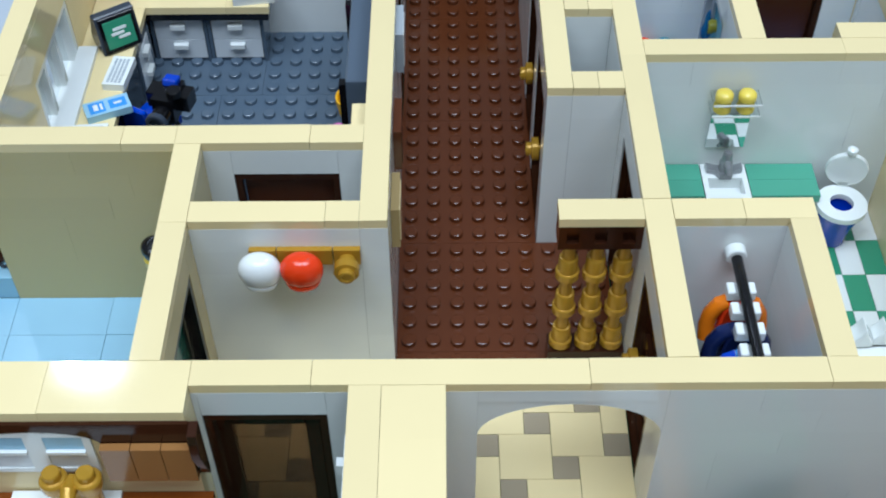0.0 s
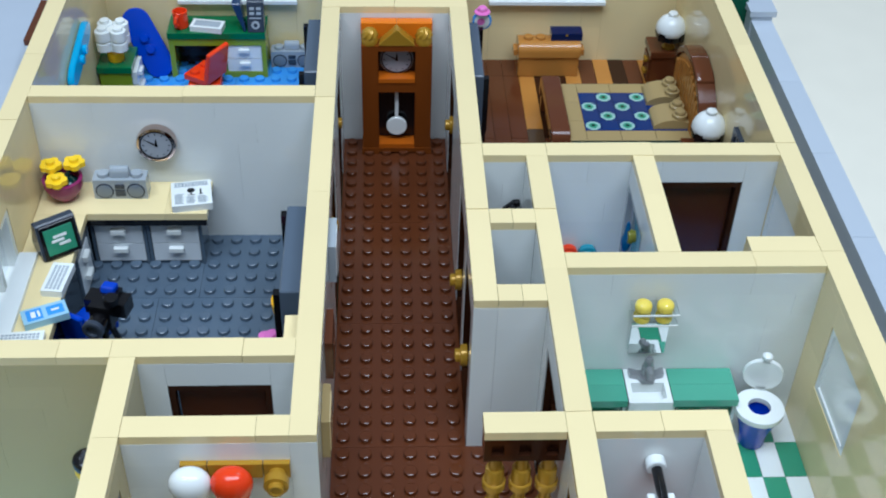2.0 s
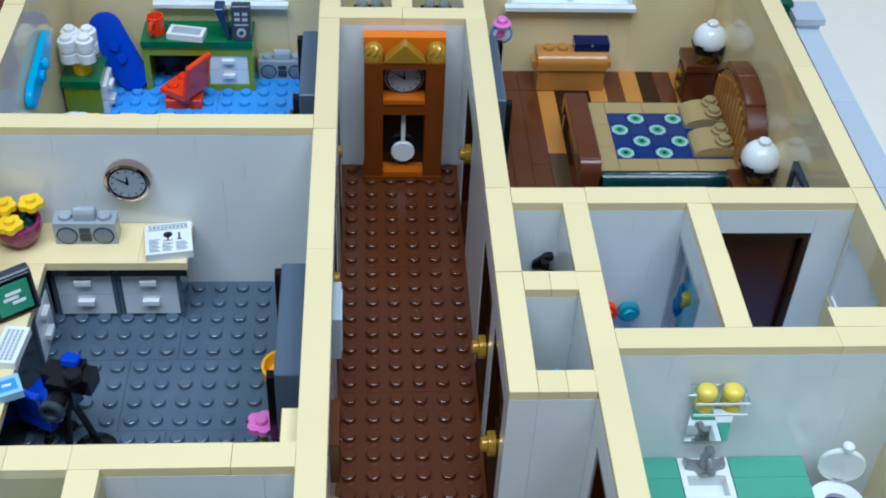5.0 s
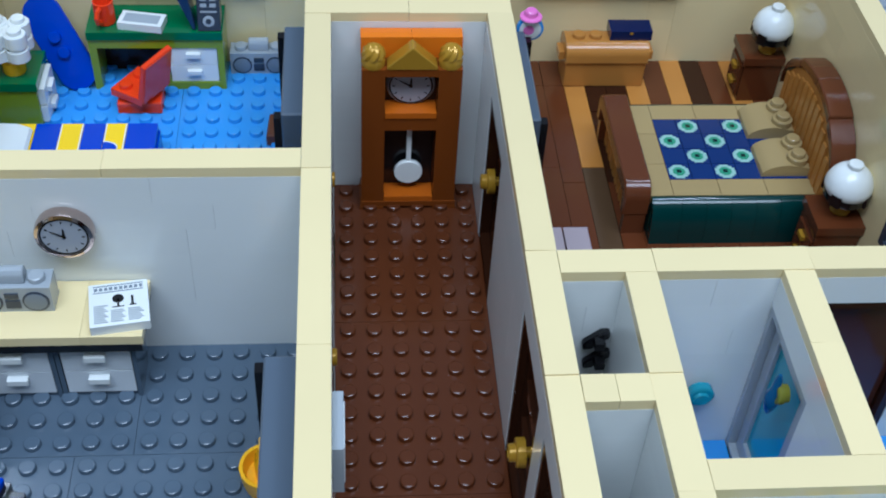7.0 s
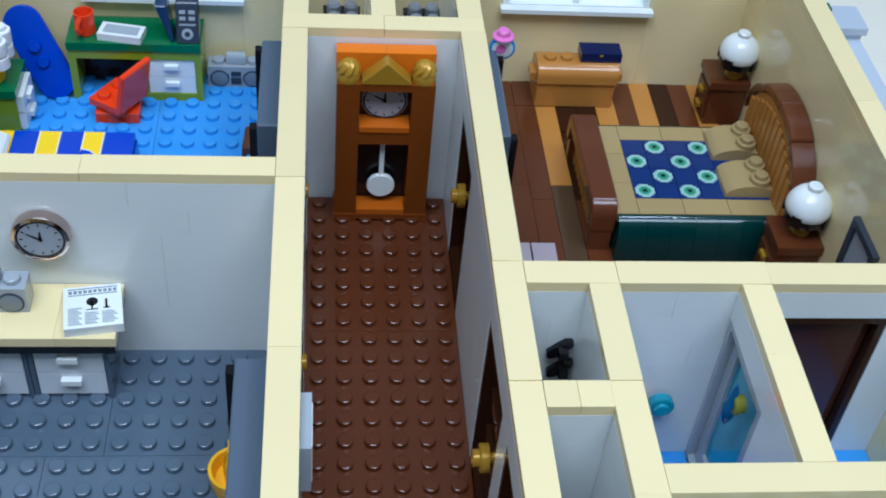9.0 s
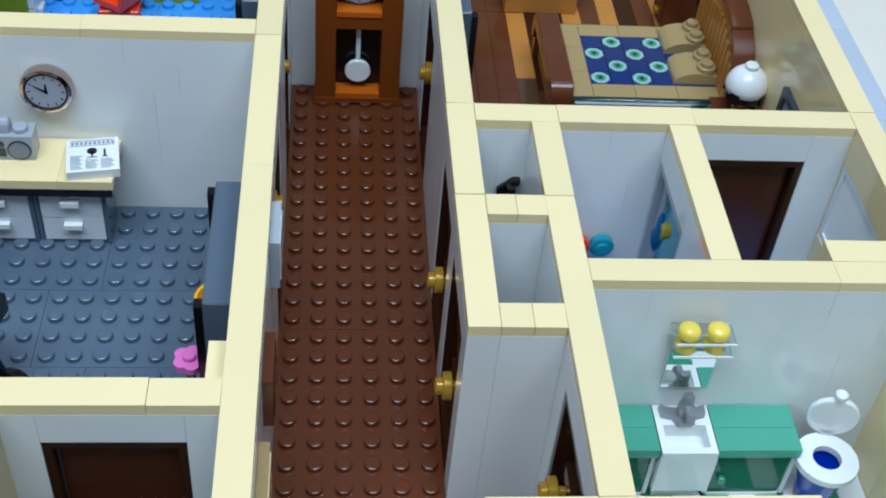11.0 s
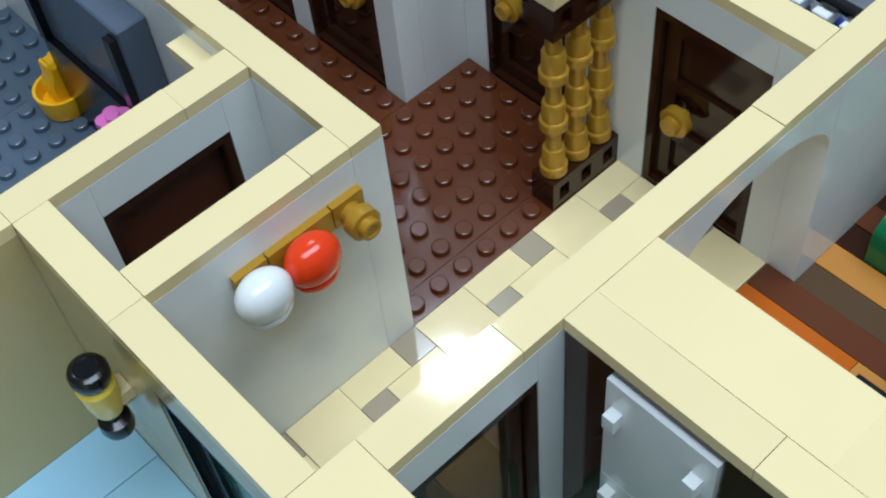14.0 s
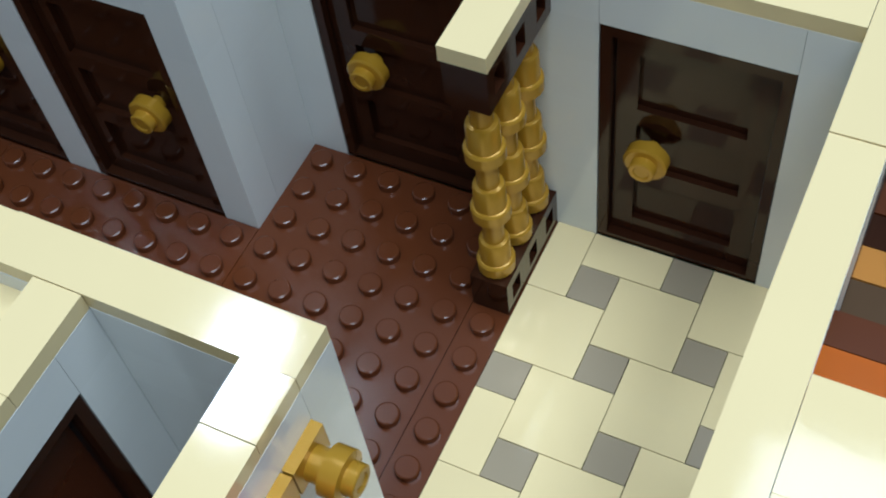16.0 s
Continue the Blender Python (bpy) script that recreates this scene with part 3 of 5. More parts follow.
def clock_face(parent, cx, y, cz, r, ring=True):
    """A white dial with a dark ring, hour marks and two pointers, facing -y."""
    bm = bmesh.new()
    dial(bm, cx, y, cz, r)
    face = part("dial", bm, DIAL, parent, "white clock dial")
    bm = bmesh.new()
    if ring:
        for k in range(40):
            a, b = 2 * math.pi * k / 40, 2 * math.pi * (k + 1) / 40
            q = [(cx + rr * math.cos(t), cz + rr * math.sin(t)) for rr, t in ((0.9 * r, a), (0.9 * r, b), (0.97 * r, b), (0.97 * r, a))]
            prism(bm, q, y - 0.055, y - 0.035)
    for k in range(12):
        a = 2 * math.pi * k / 12
        c, s = math.cos(a), math.sin(a)
        q = [(cx + u * c - v * s, cz + u * s + v * c) for u, v in ((0.7 * r, -0.022 * r), (0.82 * r, -0.022 * r), (0.82 * r, 0.022 * r), (0.7 * r, 0.022 * r))]
        prism(bm, q, y - 0.055, y - 0.035)
    part("hour_marks", bm, BLACK, face)
    for a, ln, w in ((88, 0.42, 0.07), (150, 0.6, 0.045)):
        bm = bmesh.new()
        c, s = math.cos(radians(a)), math.sin(radians(a))
        q = [(cx + u * r * c - v * r * s, cz + u * r * s + v * r * c) for u, v in ((-0.08, -w), (ln, -w * 0.4), (ln, w * 0.4), (-0.08, w))]
        prism(bm, q, y - 0.07, y - 0.05)
        part("clock_hand", bm, BLACK, face)


gc = thing("grandfather_clock", 1.1, 29.5, 0, "dark orange plastic grandfather clock with gold finials", "clock")
bm = bmesh.new()
box(bm, 0.96, 3.04, 0.9, 1.45, 0.4, 7.2)
part("back_panel", bm, DORANGE, gc, soft=0.04)
for x0 in (0.0, 3.0):
    bm = bmesh.new()
    box(bm, x0 + 0.04, x0 + 0.96, 0, 1.45, 0.4, 7.2)
    part("side_column", bm, DORANGE, gc, soft=0.04)
    bm = bmesh.new()
    box(bm, x0 - 0.03 + 0.08 * (x0 > 1), x0 + 0.95 + 0.08 * (x0 > 1), -0.08, 1.48, 0, 0.14)
    part("foot", bm, DORANGE, gc, soft=0.03)
for z0, z1 in ((4.2, 4.85), (6.85, 7.2)):
    bm = bmesh.new()
    box(bm, 0.96, 3.04, 0.02, 0.9, z0, z1)
    part("cross_piece", bm, DORANGE, gc, soft=0.04)
bm = bmesh.new()
box(bm, 0, 4, -0.06, 1.48, 0.14, 0.4)
part("plinth", bm, DORANGE, gc, soft=0.03)
for z in (0.4, 4.85):
    bm = bmesh.new()
    box(bm, 0.98, 3.02, -0.03, 0.9, z, z + 0.26)
    part("shelf", bm, RUST, gc, "glossy dark orange shelf tile", soft=0.05)
for x0 in (0.02, 2.0):
    bm = bmesh.new()
    box(bm, x0, x0 + 1.97, 0.82, 1.46, 7.2, 8.15)
    part("top_brick", bm, ORANGE, gc, "orange smooth top brick", soft=0.02)
bm = bmesh.new()
prism(bm, [(1.02, 7.2), (2.98, 7.2), (2.98, 7.34), (2.0, 8.24), (1.02, 7.34)], -0.02, 0.62)
part("pediment", bm, GOLD, gc, "pearl gold triangular pediment", soft=0.04)
for x in (0.5, 3.5):
    bm = bmesh.new()
    lathe(bm, x, 0.42, [(0.46, 7.2), (0.48, 7.42), (0.42, 7.58), (0.4, 7.62)], 20)
    rings = []
    for k in range(7):
        t = k / 6
        r, z = 0.44 * math.cos(t * math.pi / 2) + 0.02, 7.62 + 0.5 * math.sin(t * math.pi / 2)
        rings.append([bm.verts.new((x + r * (1 + 0.07 * math.cos(8 * a)) * math.cos(a + t * 1.2), 0.42 + r * (1 + 0.07 * math.cos(8 * a)) * math.sin(a + t * 1.2), z)) for a in [2 * math.pi * j / 32 for j in range(32)]])
    for a, b in zip(rings, rings[1:]):
        for j in range(32):
            bm.faces.new((a[j], a[(j + 1) % 32], b[(j + 1) % 32], b[j]))
    bm.faces.new(rings[-1])
    part("finial", bm, GOLD, gc, "swirled pearl gold finial")
bm = bmesh.new()
lathe(bm, 2.0, 6.0, [(0.98, 0.86), (0.98, 0.7), (0.94, 0.66)], 28, "y")
bmesh.ops.recalc_face_normals(bm, faces=bm.faces)
part("bezel", bm, SILVER, gc, "silver round bezel")
clock_face(gc, 2.0, 0.64, 6.0, 0.9)
bm = bmesh.new()
box(bm, 1.9, 2.1, 0.45, 0.6, 1.95, 4.18)
lathe(bm, 2.0, 1.62, [(0.58, 0.62), (0.6, 0.58), (0.6, 0.44), (0.57, 0.4)], 24, "y")
bmesh.ops.recalc_face_normals(bm, faces=bm.faces)
part("pendulum", bm, WHITE, gc, "white pendulum with round bob")
bm = bmesh.new()
box(bm, 0.98, 3.02, 0.84, 0.895, 0.68, 4.18)
box(bm, 0.98, 3.02, 0.84, 0.895, 5.12, 6.83)
part("backing", bm, BLACK, gc, "black backing")

# ---- cloakroom and kitchen side ----
sc = thing("wall_lantern", -8.0, 1.0, 4.0, "black and clear yellow plastic lantern on the kitchen wall", "lantern")
for name, mat, prof in (("lantern_base", BLACK, [(0.14, -0.22), (0.4, -0.18), (0.45, 0.02), (0.42, 0.3), (0.24, 0.4), (0.2, 0.62)]),
                        ("glass", TRYELLOW, [(0.22, 0.62), (0.36, 0.76), (0.42, 1.05), (0.48, 1.4), (0.5, 1.9), (0.42, 2.06)]),
                        ("lantern_cap", BLACK, [(0.3, 2.08), (0.46, 2.12), (0.51, 2.3), (0.51, 2.5), (0.46, 2.6), (0.36, 2.66), (0.3, 2.67), (0.26, 2.64)])):
    bm = bmesh.new()
    lathe(bm, -0.68, 0, prof, 20)
    part(name, bm, mat, sc)
bm = bmesh.new()
box(bm, -0.4, -0.005, -0.3, 0.3, 0.9, 1.3)
part("bracket", bm, TAN, sc, "small tan bracket", soft=0.04)

kit = thing("wall_cupboard", -8.8, -8.0, 0, "dark brown plastic wall cupboards with nougat doors", "cupboard")
bm = bmesh.new()
box(bm, -0.02, 2.9, -0.16, -0.005, 5.6, 7.36)
prism(bm, [(-0.005, 5.6), (-0.12, 5.6), (-0.7, 7.3), (-0.6, 8.38), (-0.005, 8.38)], 2.9, 3.2, "x")
part("body", bm, DARKBROWN, kit, soft=0.02)
for i in range(3):
    bm = bmesh.new()
    box(bm, i * 0.96 + 0.015, i * 0.96 + 0.945, -0.44, -0.17, 5.62, 7.4)
    part("cupboard_door", bm, SHADEDNOUGAT, kit, "smooth nougat cupboard door with shade in its colour", soft=0.05)
pel = thing("pelmet", -15, -8.0, 0, "dark brown plastic pelmet along the kitchen wall", "pelmet")
bm = bmesh.new()
curve = [(4.1 - 2.1 * math.cos(math.pi * k / 16), 7.3 + 0.68 * math.sin(math.pi * k / 16)) for k in range(17)]
prism(bm, [(0, 8.38), (0, 7.3)] + curve + [(6.2, 7.3), (9.08, 7.3), (9.08, 8.38)], -0.14, -0.005)
part("board", bm, DARKBROWN, pel)
kw = thing("window_kitchen", -12.7, -8.02, 5.7, "white kitchen window with pale blue panes", "window")
tagged(kw, kind="structure")
bm = bmesh.new()
for b in ((0.0, 0.25, 0.0, 2.0), (3.35, 3.6, 0.0, 2.0), (1.5, 2.1, 0.0, 2.25), (0.25, 1.5, 0.0, 0.2), (2.1, 3.35, 0.0, 0.2), (0.25, 1.5, 1.95, 2.2), (2.1, 3.35, 1.95, 2.2)):
    box(bm, b[0], b[1], -0.09, -0.005, b[2], b[3])
part("window_frame", bm, WHITE, kw)
for x0, x1 in ((0.25, 1.5), (2.1, 3.35)):
    bm = bmesh.new()
    box(bm, x0, x1, -0.17, -0.01, 1.08, 1.22)
    part("sash_bar", bm, WHITE, kw, soft=0.03)
    for z0, z1, mat in ((0.2, 1.08, PALEGREY), (1.22, 1.95, PALEBLUE)):
        bm = bmesh.new()
        box(bm, x0, x1, -0.04, -0.005, z0, z1)
        part("pane", bm, mat, kw)
wt = thing("worktop", -15, -11.1, 0, "dark orange kitchen worktop with white basin", "worktop")
bm = bmesh.new()
box(bm, 0, 9.3, 0, 3.08, 3.9, 4.3)
part("top", bm, DORANGE, wt, soft=0.04)
bm = bmesh.new()
box(bm, 0.04, 9.26, 0.3, 3.08, -0.39, 3.9)
part("body", bm, DARKBROWN, wt, soft=0.04)
bm = bmesh.new()
box(bm, 2.7, 6.3, 0.4, 3.04, 4.3, 4.46)
part("basin", bm, WHITE, wt, "white basin", soft=0.04)
fa = thing("kitchen_tap", -9.95, -8.6, 4.46, "pearl gold plastic double kitchen tap", "tap")
for x in (-0.54, 0.54):
    bm = bmesh.new()
    lathe(bm, x, 0, [(0.3, 0), (0.3, 1.1), (0.42, 1.15), (0.46, 1.3), (0.46, 1.6), (0.4, 1.68), (0.3, 1.7), (0.3, 1.95), (0.26, 2.0)], 20)
    part("tap_handle", bm, GOLD, fa)
bm = bmesh.new()
tube(bm, [(0, 0.2, 0), (0, 0.2, 1.0), (0, 0.05, 1.35), (0, -0.4, 1.5), (0, -0.8, 1.3), (0, -0.9, 0.95)], 0.26)
box(bm, -0.54, 0.54, -0.1, 0.25, 0.7, 1.05)
part("spout", bm, GOLD, fa)
blk = thing("pale_block", -19.9, 4.02, 0, "pale blue plastic block beside the kitchen wall", "block")
bm = bmesh.new()
box(bm, 0, 3.88, 0, 1.9, 0, 1.25)
part("body", bm, PALEBLUE, blk, soft=0.04)
pan = thing("brown_pan", -17.0, 5.2, 1.25, "small brown plastic pan with dark handle", "pan")
bm = bmesh.new()
lathe(bm, 0, 0, [(0.45, 0), (0.55, 0.1), (0.58, 0.8), (0.5, 0.82), (0.46, 0.2)], 20)
part("bowl", bm, BROWN, pan)
bm = bmesh.new()
tube(bm, [(0.3, -0.45, 0.08), (0.55, -0.62, 0.1), (0.72, -0.56, 0.14), (0.82, -0.34, 0.2)], 0.08, 10)
part("handle", bm, CHAR, pan, "dark curved handle")

# the tall dark unit with a white fridge beside the kitchen door
un = thing("tall_unit", -1, -16, 0, "dark brown plastic tall unit with tan tiled top", "cabinet")
for y0, y1 in ((0, 4.6), (7.7, 8.98)):
    bm = bmesh.new()
    box(bm, 0.01, 0.98, y0, y1, -0.39, 8.38)
    part("side_panel", bm, DARKBROWN, un, soft=0.04)
bm = bmesh.new()
box(bm, 0.6, 0.98, 4.6, 7.7, -0.39, 8.38)
box(bm, 0.01, 0.6, 4.6, 7.7, 8.15, 8.38)
part("back_panel", bm, DARKBROWN, un)
for y0, y1 in ((0, 4.0), (4.0, 9.0)):
    bm = bmesh.new()
    box(bm, -0.02, 0.99, y0 + 0.01, y1 - 0.01, 8.39, 8.8)
    part("cap_tile", bm, TAN, un, "smooth tan cap tile", soft=0.028)
fr = thing("fridge", -1, -11.35, 0, "white plastic fridge set in the dark unit", "fridge")
for z0, z1 in ((0.0, 3.8), (3.84, 8.05)):
    bm = bmesh.new()
    box(bm, -0.12, 0.55, 0.03, 3.0, z0, z1)
    dr = part("fridge_door", bm, WHITE, fr, soft=0.05)
    bm = bmesh.new()
    z = 2.9 if z0 == 0 else 6.6
    box(bm, -0.42, -0.12, 2.5, 2.82, z, z + 0.5)
    box(bm, -0.42, -0.12, 0.3, 0.62, z, z + 0.5)
    part("handle", bm, WHITE, dr, "small white handle", soft=0.08)

# ---- broom cupboard ----
cr = thing("clothes_rail", 12.35, -6, 6.7, "black plastic clothes rail with white clips", "clothes rail")
bm = bmesh.new()
tube(bm, [(0, 0.02, 0.5), (0, 5.75, 0.5)], 0.2, 16)
part("rod", bm, BLACK, cr)
bm = bmesh.new()
lathe(bm, 0, 0.5, [(0.38, 5.98), (0.38, 5.6), (0.34, 5.56)], 18, "y")
bmesh.ops.recalc_face_normals(bm, faces=bm.faces)
part("end_cap", bm, WHITE, cr, "white round end cap")
for y in (0.5, 1.4, 2.3, 3.2, 4.1):
    bm = bmesh.new()
    prism(bm, [(-0.5, -0.12), (0.5, -0.12), (0.5, 0.34), (0.2, 0.34), (0.14, 0.2), (-0.14, 0.2), (-0.2, 0.34), (-0.5, 0.34)], y, y + 0.52)
    part("clip", bm, WHITE, cr, "white clip", soft=0.04)


def coat(x, y, z, mat, sleeve, label):
    c = thing("coat", x, y, z, label, "coat", "coats in the broom cupboard")
    bm = bmesh.new()
    prism(bm, [(-0.72, -2.6), (0.72, -2.6), (0.5, -0.4), (0.3, 0), (-0.3, 0), (-0.5, -0.4)], -0.34, 0.34)
    part("body", bm, mat, c, soft=0.08)
    for s in (-1, 1):
        bm = bmesh.new()
        tube(bm, [(s * 0.3, 0, -0.14), (s * 0.6, 0, -0.3), (s * 0.86, -0.04, -0.75), (s * 0.95, -0.14, -1.3), (s * 0.93, -0.36, -1.75)], 0.3, 16)
        part("sleeve", bm, sleeve, c)


coat(12.3, -1.7, 6.5, RED, ORANGE, "red and orange plastic coat hanging from the rail")
coat(12.2, -3.0, 6.5, NAVY, NAVY, "dark blue plastic coat hanging from the rail")
coat(12.2, -4.2, 6.5, AZURE, BLUE, "bright blue plastic coat hanging from the rail")

# ---- office ----
desk = thing("desk", -15, 5, 0, "L-shaped desk with tan plastic top and grey drawer units", "desk")
for name, b in (("top_panel", (0.02, 2.52, 0.1, 14.3)), ("top_panel", (0.02, 6.4, 14.3, 16.98)), ("top_panel", (6.4, 8.5, 14.3, 16.98))):
    bm = bmesh.new()
    box(bm, b[0], b[1] - 0.01, b[2], b[3] - 0.01, 3.2, 3.6)
    part("top_panel", bm, TAN, desk, "smooth tan desk top tile", soft=0.04)
bm = bmesh.new()
box(bm, 0.05, 2.5, 0.15, 14.4, 2.8, 3.2)
box(bm, 2.5, 8.44, 14.33, 16.95, 2.8, 3.2)
part("under_frame", bm, BLACK, desk, "black frame under the top", soft=0.03)


def drawer_unit(parent, x, y, wide, turn, deep=1.7):
    """A grey carcass with two white drawers that face their own -y."""
    m = pose(x * U, y * U, 0, 0, 0, turn)
    bm = bmesh.new()
    box(bm, 0, 0.16, 0, deep, 0, 2.8)
    box(bm, wide - 0.16, wide, 0, deep, 0, 2.8)
    box(bm, 0.16, wide - 0.16, 0.1, deep, 0, 0.2)
    box(bm, 0.16, wide - 0.16, 0.1, deep, 2.6, 2.8)
    box(bm, 0.16, wide - 0.16, 0.5, deep, 0.2, 2.6)
    body = part("drawer_unit", bm, DGREY, parent, "grey drawer unit", soft=0.03)
    body.matrix_local = m
    for z in (0.24, 1.42):
        bm = bmesh.new()
        box(bm, 0.2, wide - 0.2, 0.04, 0.48, z, z + 1.14)
        drawer = part("drawer", bm, PALEGREY, body, "very pale grey drawer", soft=0.04)
        bm = bmesh.new()
        box(bm, wide / 2 - 0.36, wide / 2 + 0.36, -0.22, 0.045, z + 0.72, z + 0.96)
        part("handle", bm, WHITE, drawer, "white moulded handle", soft=0.05)


drawer_unit(desk, 2.45, 14.62, 2.8, 0)
drawer_unit(desk, 5.28, 14.62, 2.8, 0)
drawer_unit(desk, 2.52, 11.4, 2.6, 90)
bm = bmesh.new()
box(bm, 2.2, 2.45, 0.3, 11.2, 0, 2.8)
part("side_panel", bm, BLACK, desk, "black side panel", soft=0.03)


def boombox(x, y, z, label):
    b = thing("boombox", x, y, z, label, "radio", "boomboxes")
    bm = bmesh.new()
    box(bm, 0, 2.66, 0, 0.9, 0, 1.15)
    stud(bm, 0.5, 0.45, 1.15)
    stud(bm, 2.16, 0.45, 1.15)
    part("body", bm, LGREY, b, soft=0.0)
    bm = bmesh.new()
    prism(bm, [(0.2, 1.14), (0.74, 1.14), (0.74, 1.5), (0.66, 1.62), (0.5, 1.68), (0.34, 1.64), (0.22, 1.52)], 0.86, 1.8, "x")
    part("handle", bm, LGREY, b, soft=0.04)
    for cx in (0.55, 2.11):
        bm = bmesh.new()
        lathe(bm, cx, 0.5, [(0.46, 0.02), (0.46, -0.03), (0.4, -0.04)], 22, "y")
        bmesh.ops.recalc_face_normals(bm, faces=bm.faces)
        sp = part("speaker", bm, CHAR, b, "dark ringed speaker")
        bm = bmesh.new()
        lathe(bm, cx, 0.5, [(0.39, -0.03), (0.39, -0.055), (0.37, -0.06)], 22, "y")
        bmesh.ops.recalc_face_normals(bm, faces=bm.faces)
        part("cone", bm, MIDGREY, sp, "mid grey cone")
    bm = bmesh.new()
    box(bm, 1.08, 1.58, -0.04, 0.02, 0.2, 0.55)
    box(bm, 1.1, 1.56, -0.05, 0.02, 0.66, 0.9)
    part("cassette_panel", bm, CHAR, b, "dark cassette panel")
    return b


boombox(-12.25, 20.55, 3.6, "pale grey plastic boombox standing on the desk")

paper = thing("newspaper", -8.2, 19.35, 3.6, "white printed newspaper tile lying on the desk", "newspaper", turn=9)
bm = bmesh.new()
box(bm, 0, 2, 0, 2, 0, 0.4)
part("sheet", bm, WHITE, paper, soft=0.04)
bm = bmesh.new()


def inks(bm, rects, z):
    for x0, x1, y0, y1 in rects:
        box(bm, x0, x1, y0, y1, z - 0.01, z + 0.012)


inks(bm, [(0.15, 1.85, 1.86, 1.9), (0.15, 1.85, 1.56, 1.6)] + [(0.18 + 0.17 * k, 0.3 + 0.17 * k, 1.66, 1.8) for k in range(10)], 0.4)
for c, (x0, x1) in enumerate(((0.15, 0.62), (0.72, 1.2), (1.3, 1.82))):
    for k in range(10):
        y = 0.16 + 0.085 * k
        if c == 0 or y < 0.72:
            inks(bm, [(x0, x1 - 0.06 * ((k * 7 + c) % 3), y, y + 0.035)], 0.4)
part("print", bm, MIDGREY, paper, "grey printed columns")
bm = bmesh.new()
lathe(bm, 0.98, 1.22, [(0.2, 0.39), (0.2, 0.412)], 14)
inks(bm, [(0.95, 1.01, 0.85, 1.22), (0.78, 1.18, 0.82, 0.86), (1.42, 1.5, 0.86, 1.3), (1.36, 1.58, 0.84, 0.9)], 0.4)
part("picture", bm, BLACK, paper, "small black printed picture")

wc = thing("wall_clock", -9.0, 22, 6.23, "round chrome wall clock with white dial", "clock")
bm = bmesh.new()
lathe(bm, 0, 0, [(0.8, 0.0), (0.98, -0.06), (1.02, -0.3), (0.98, -0.52), (0.86, -0.56), (0.84, -0.44)], 36, "y")
bmesh.ops.recalc_face_normals(bm, faces=bm.faces)
part("rim", bm, CHROME, wc, "polished chrome rim")
clock_face(wc, 0, -0.46, 0, 0.85)


def blossom(x, y, z, r, mat, parent, name="flower"):
    bm = bmesh.new()
    n = 40
    lo, hi = [], []
    for k in range(n):
        a = 2 * math.pi * k / n
        rr = r * (0.78 + 0.22 * abs(math.cos(2.5 * a)))
        lo.append((x + rr * math.cos(a), y + rr * math.sin(a)))
    prism(bm, lo, z, z + 0.26, "z")
    cyl(bm, x, y, z + 0.25, z + 0.45, r * 0.4, 14)
    return part(name, bm, mat, parent, soft=0.0)


pot = thing("flower_pot", -13.75, 20.75, 3.6, "magenta plastic pot of yellow flowers on the desk", "plant")
bm = bmesh.new()
lathe(bm, 0, 0, [(0.5, 0), (0.62, 0.1), (0.9, 0.55), (1.0, 0.85), (1.0, 1.2), (0.84, 1.22), (0.8, 0.9)], 26)
part("pot", bm, MAGENTA, pot)
bm = bmesh.new()
lathe(bm, 0, 0, [(0.8, 0.88), (0.5, 1.1), (0.3, 1.16)], 18)
for dx, dy in ((-0.4, 0.3), (0.45, 0.35), (-0.1, -0.4)):
    tube(bm, [(0, 0, 1.0), (dx * 0.6, dy * 0.6, 1.3), (dx, dy, 1.55)], 0.12, 16)
part("stalks", bm, DKGREEN, pot, "dark green stalks")
for dx, dy, dz in ((-0.55, 0.35, 1.55), (0.58, 0.5, 1.6), (-0.12, -0.6, 1.3)):
    blossom(dx, dy, dz, 0.56, YELLOW, pot)

mon = thing("monitor", -13.2, 16.5, 3.6, "dark grey plastic monitor with green screen on the desk", "monitor", turn=34)
bm = bmesh.new()
prism(bm, [(-0.5, 0), (0.55, 0), (0.9, 0.4), (0.35, 1.9), (-0.1, 1.9)], -0.98, 0.98, "x")
part("housing", bm, CHAR, mon, soft=0.05)
bm = bmesh.new()
prism(bm, [(-0.6, 0.12), (-0.5, 0.12), (-0.12, 1.82), (-0.22, 1.82)], -0.86, 0.86, "x")
part("bezel", bm, BLACK, mon, "black bezel", soft=0.02)
bm = bmesh.new()
prism(bm, [(-0.58, 0.32), (-0.52, 0.32), (-0.24, 1.62), (-0.3, 1.62)], -0.7, 0.7, "x")
part("screen", bm, SANDGREEN, mon, "green screen")
bm = bmesh.new()
for x0, x1, k in ((-0.3, 0.35, 0.62), (-0.42, 0.2, 0.45), (-0.1, 0.45, 0.28)):
    a, b = -0.6 + 0.26 * k, 0.36 + 1.26 * k
    prism(bm, [(a - 0.0, b), (a + 0.03, b), (a + 0.06, b + 0.12), (a + 0.03, b + 0.12)], x0, x1, "x")
part("screen_text", bm, WHITE, mon, "pale bars on the screen")

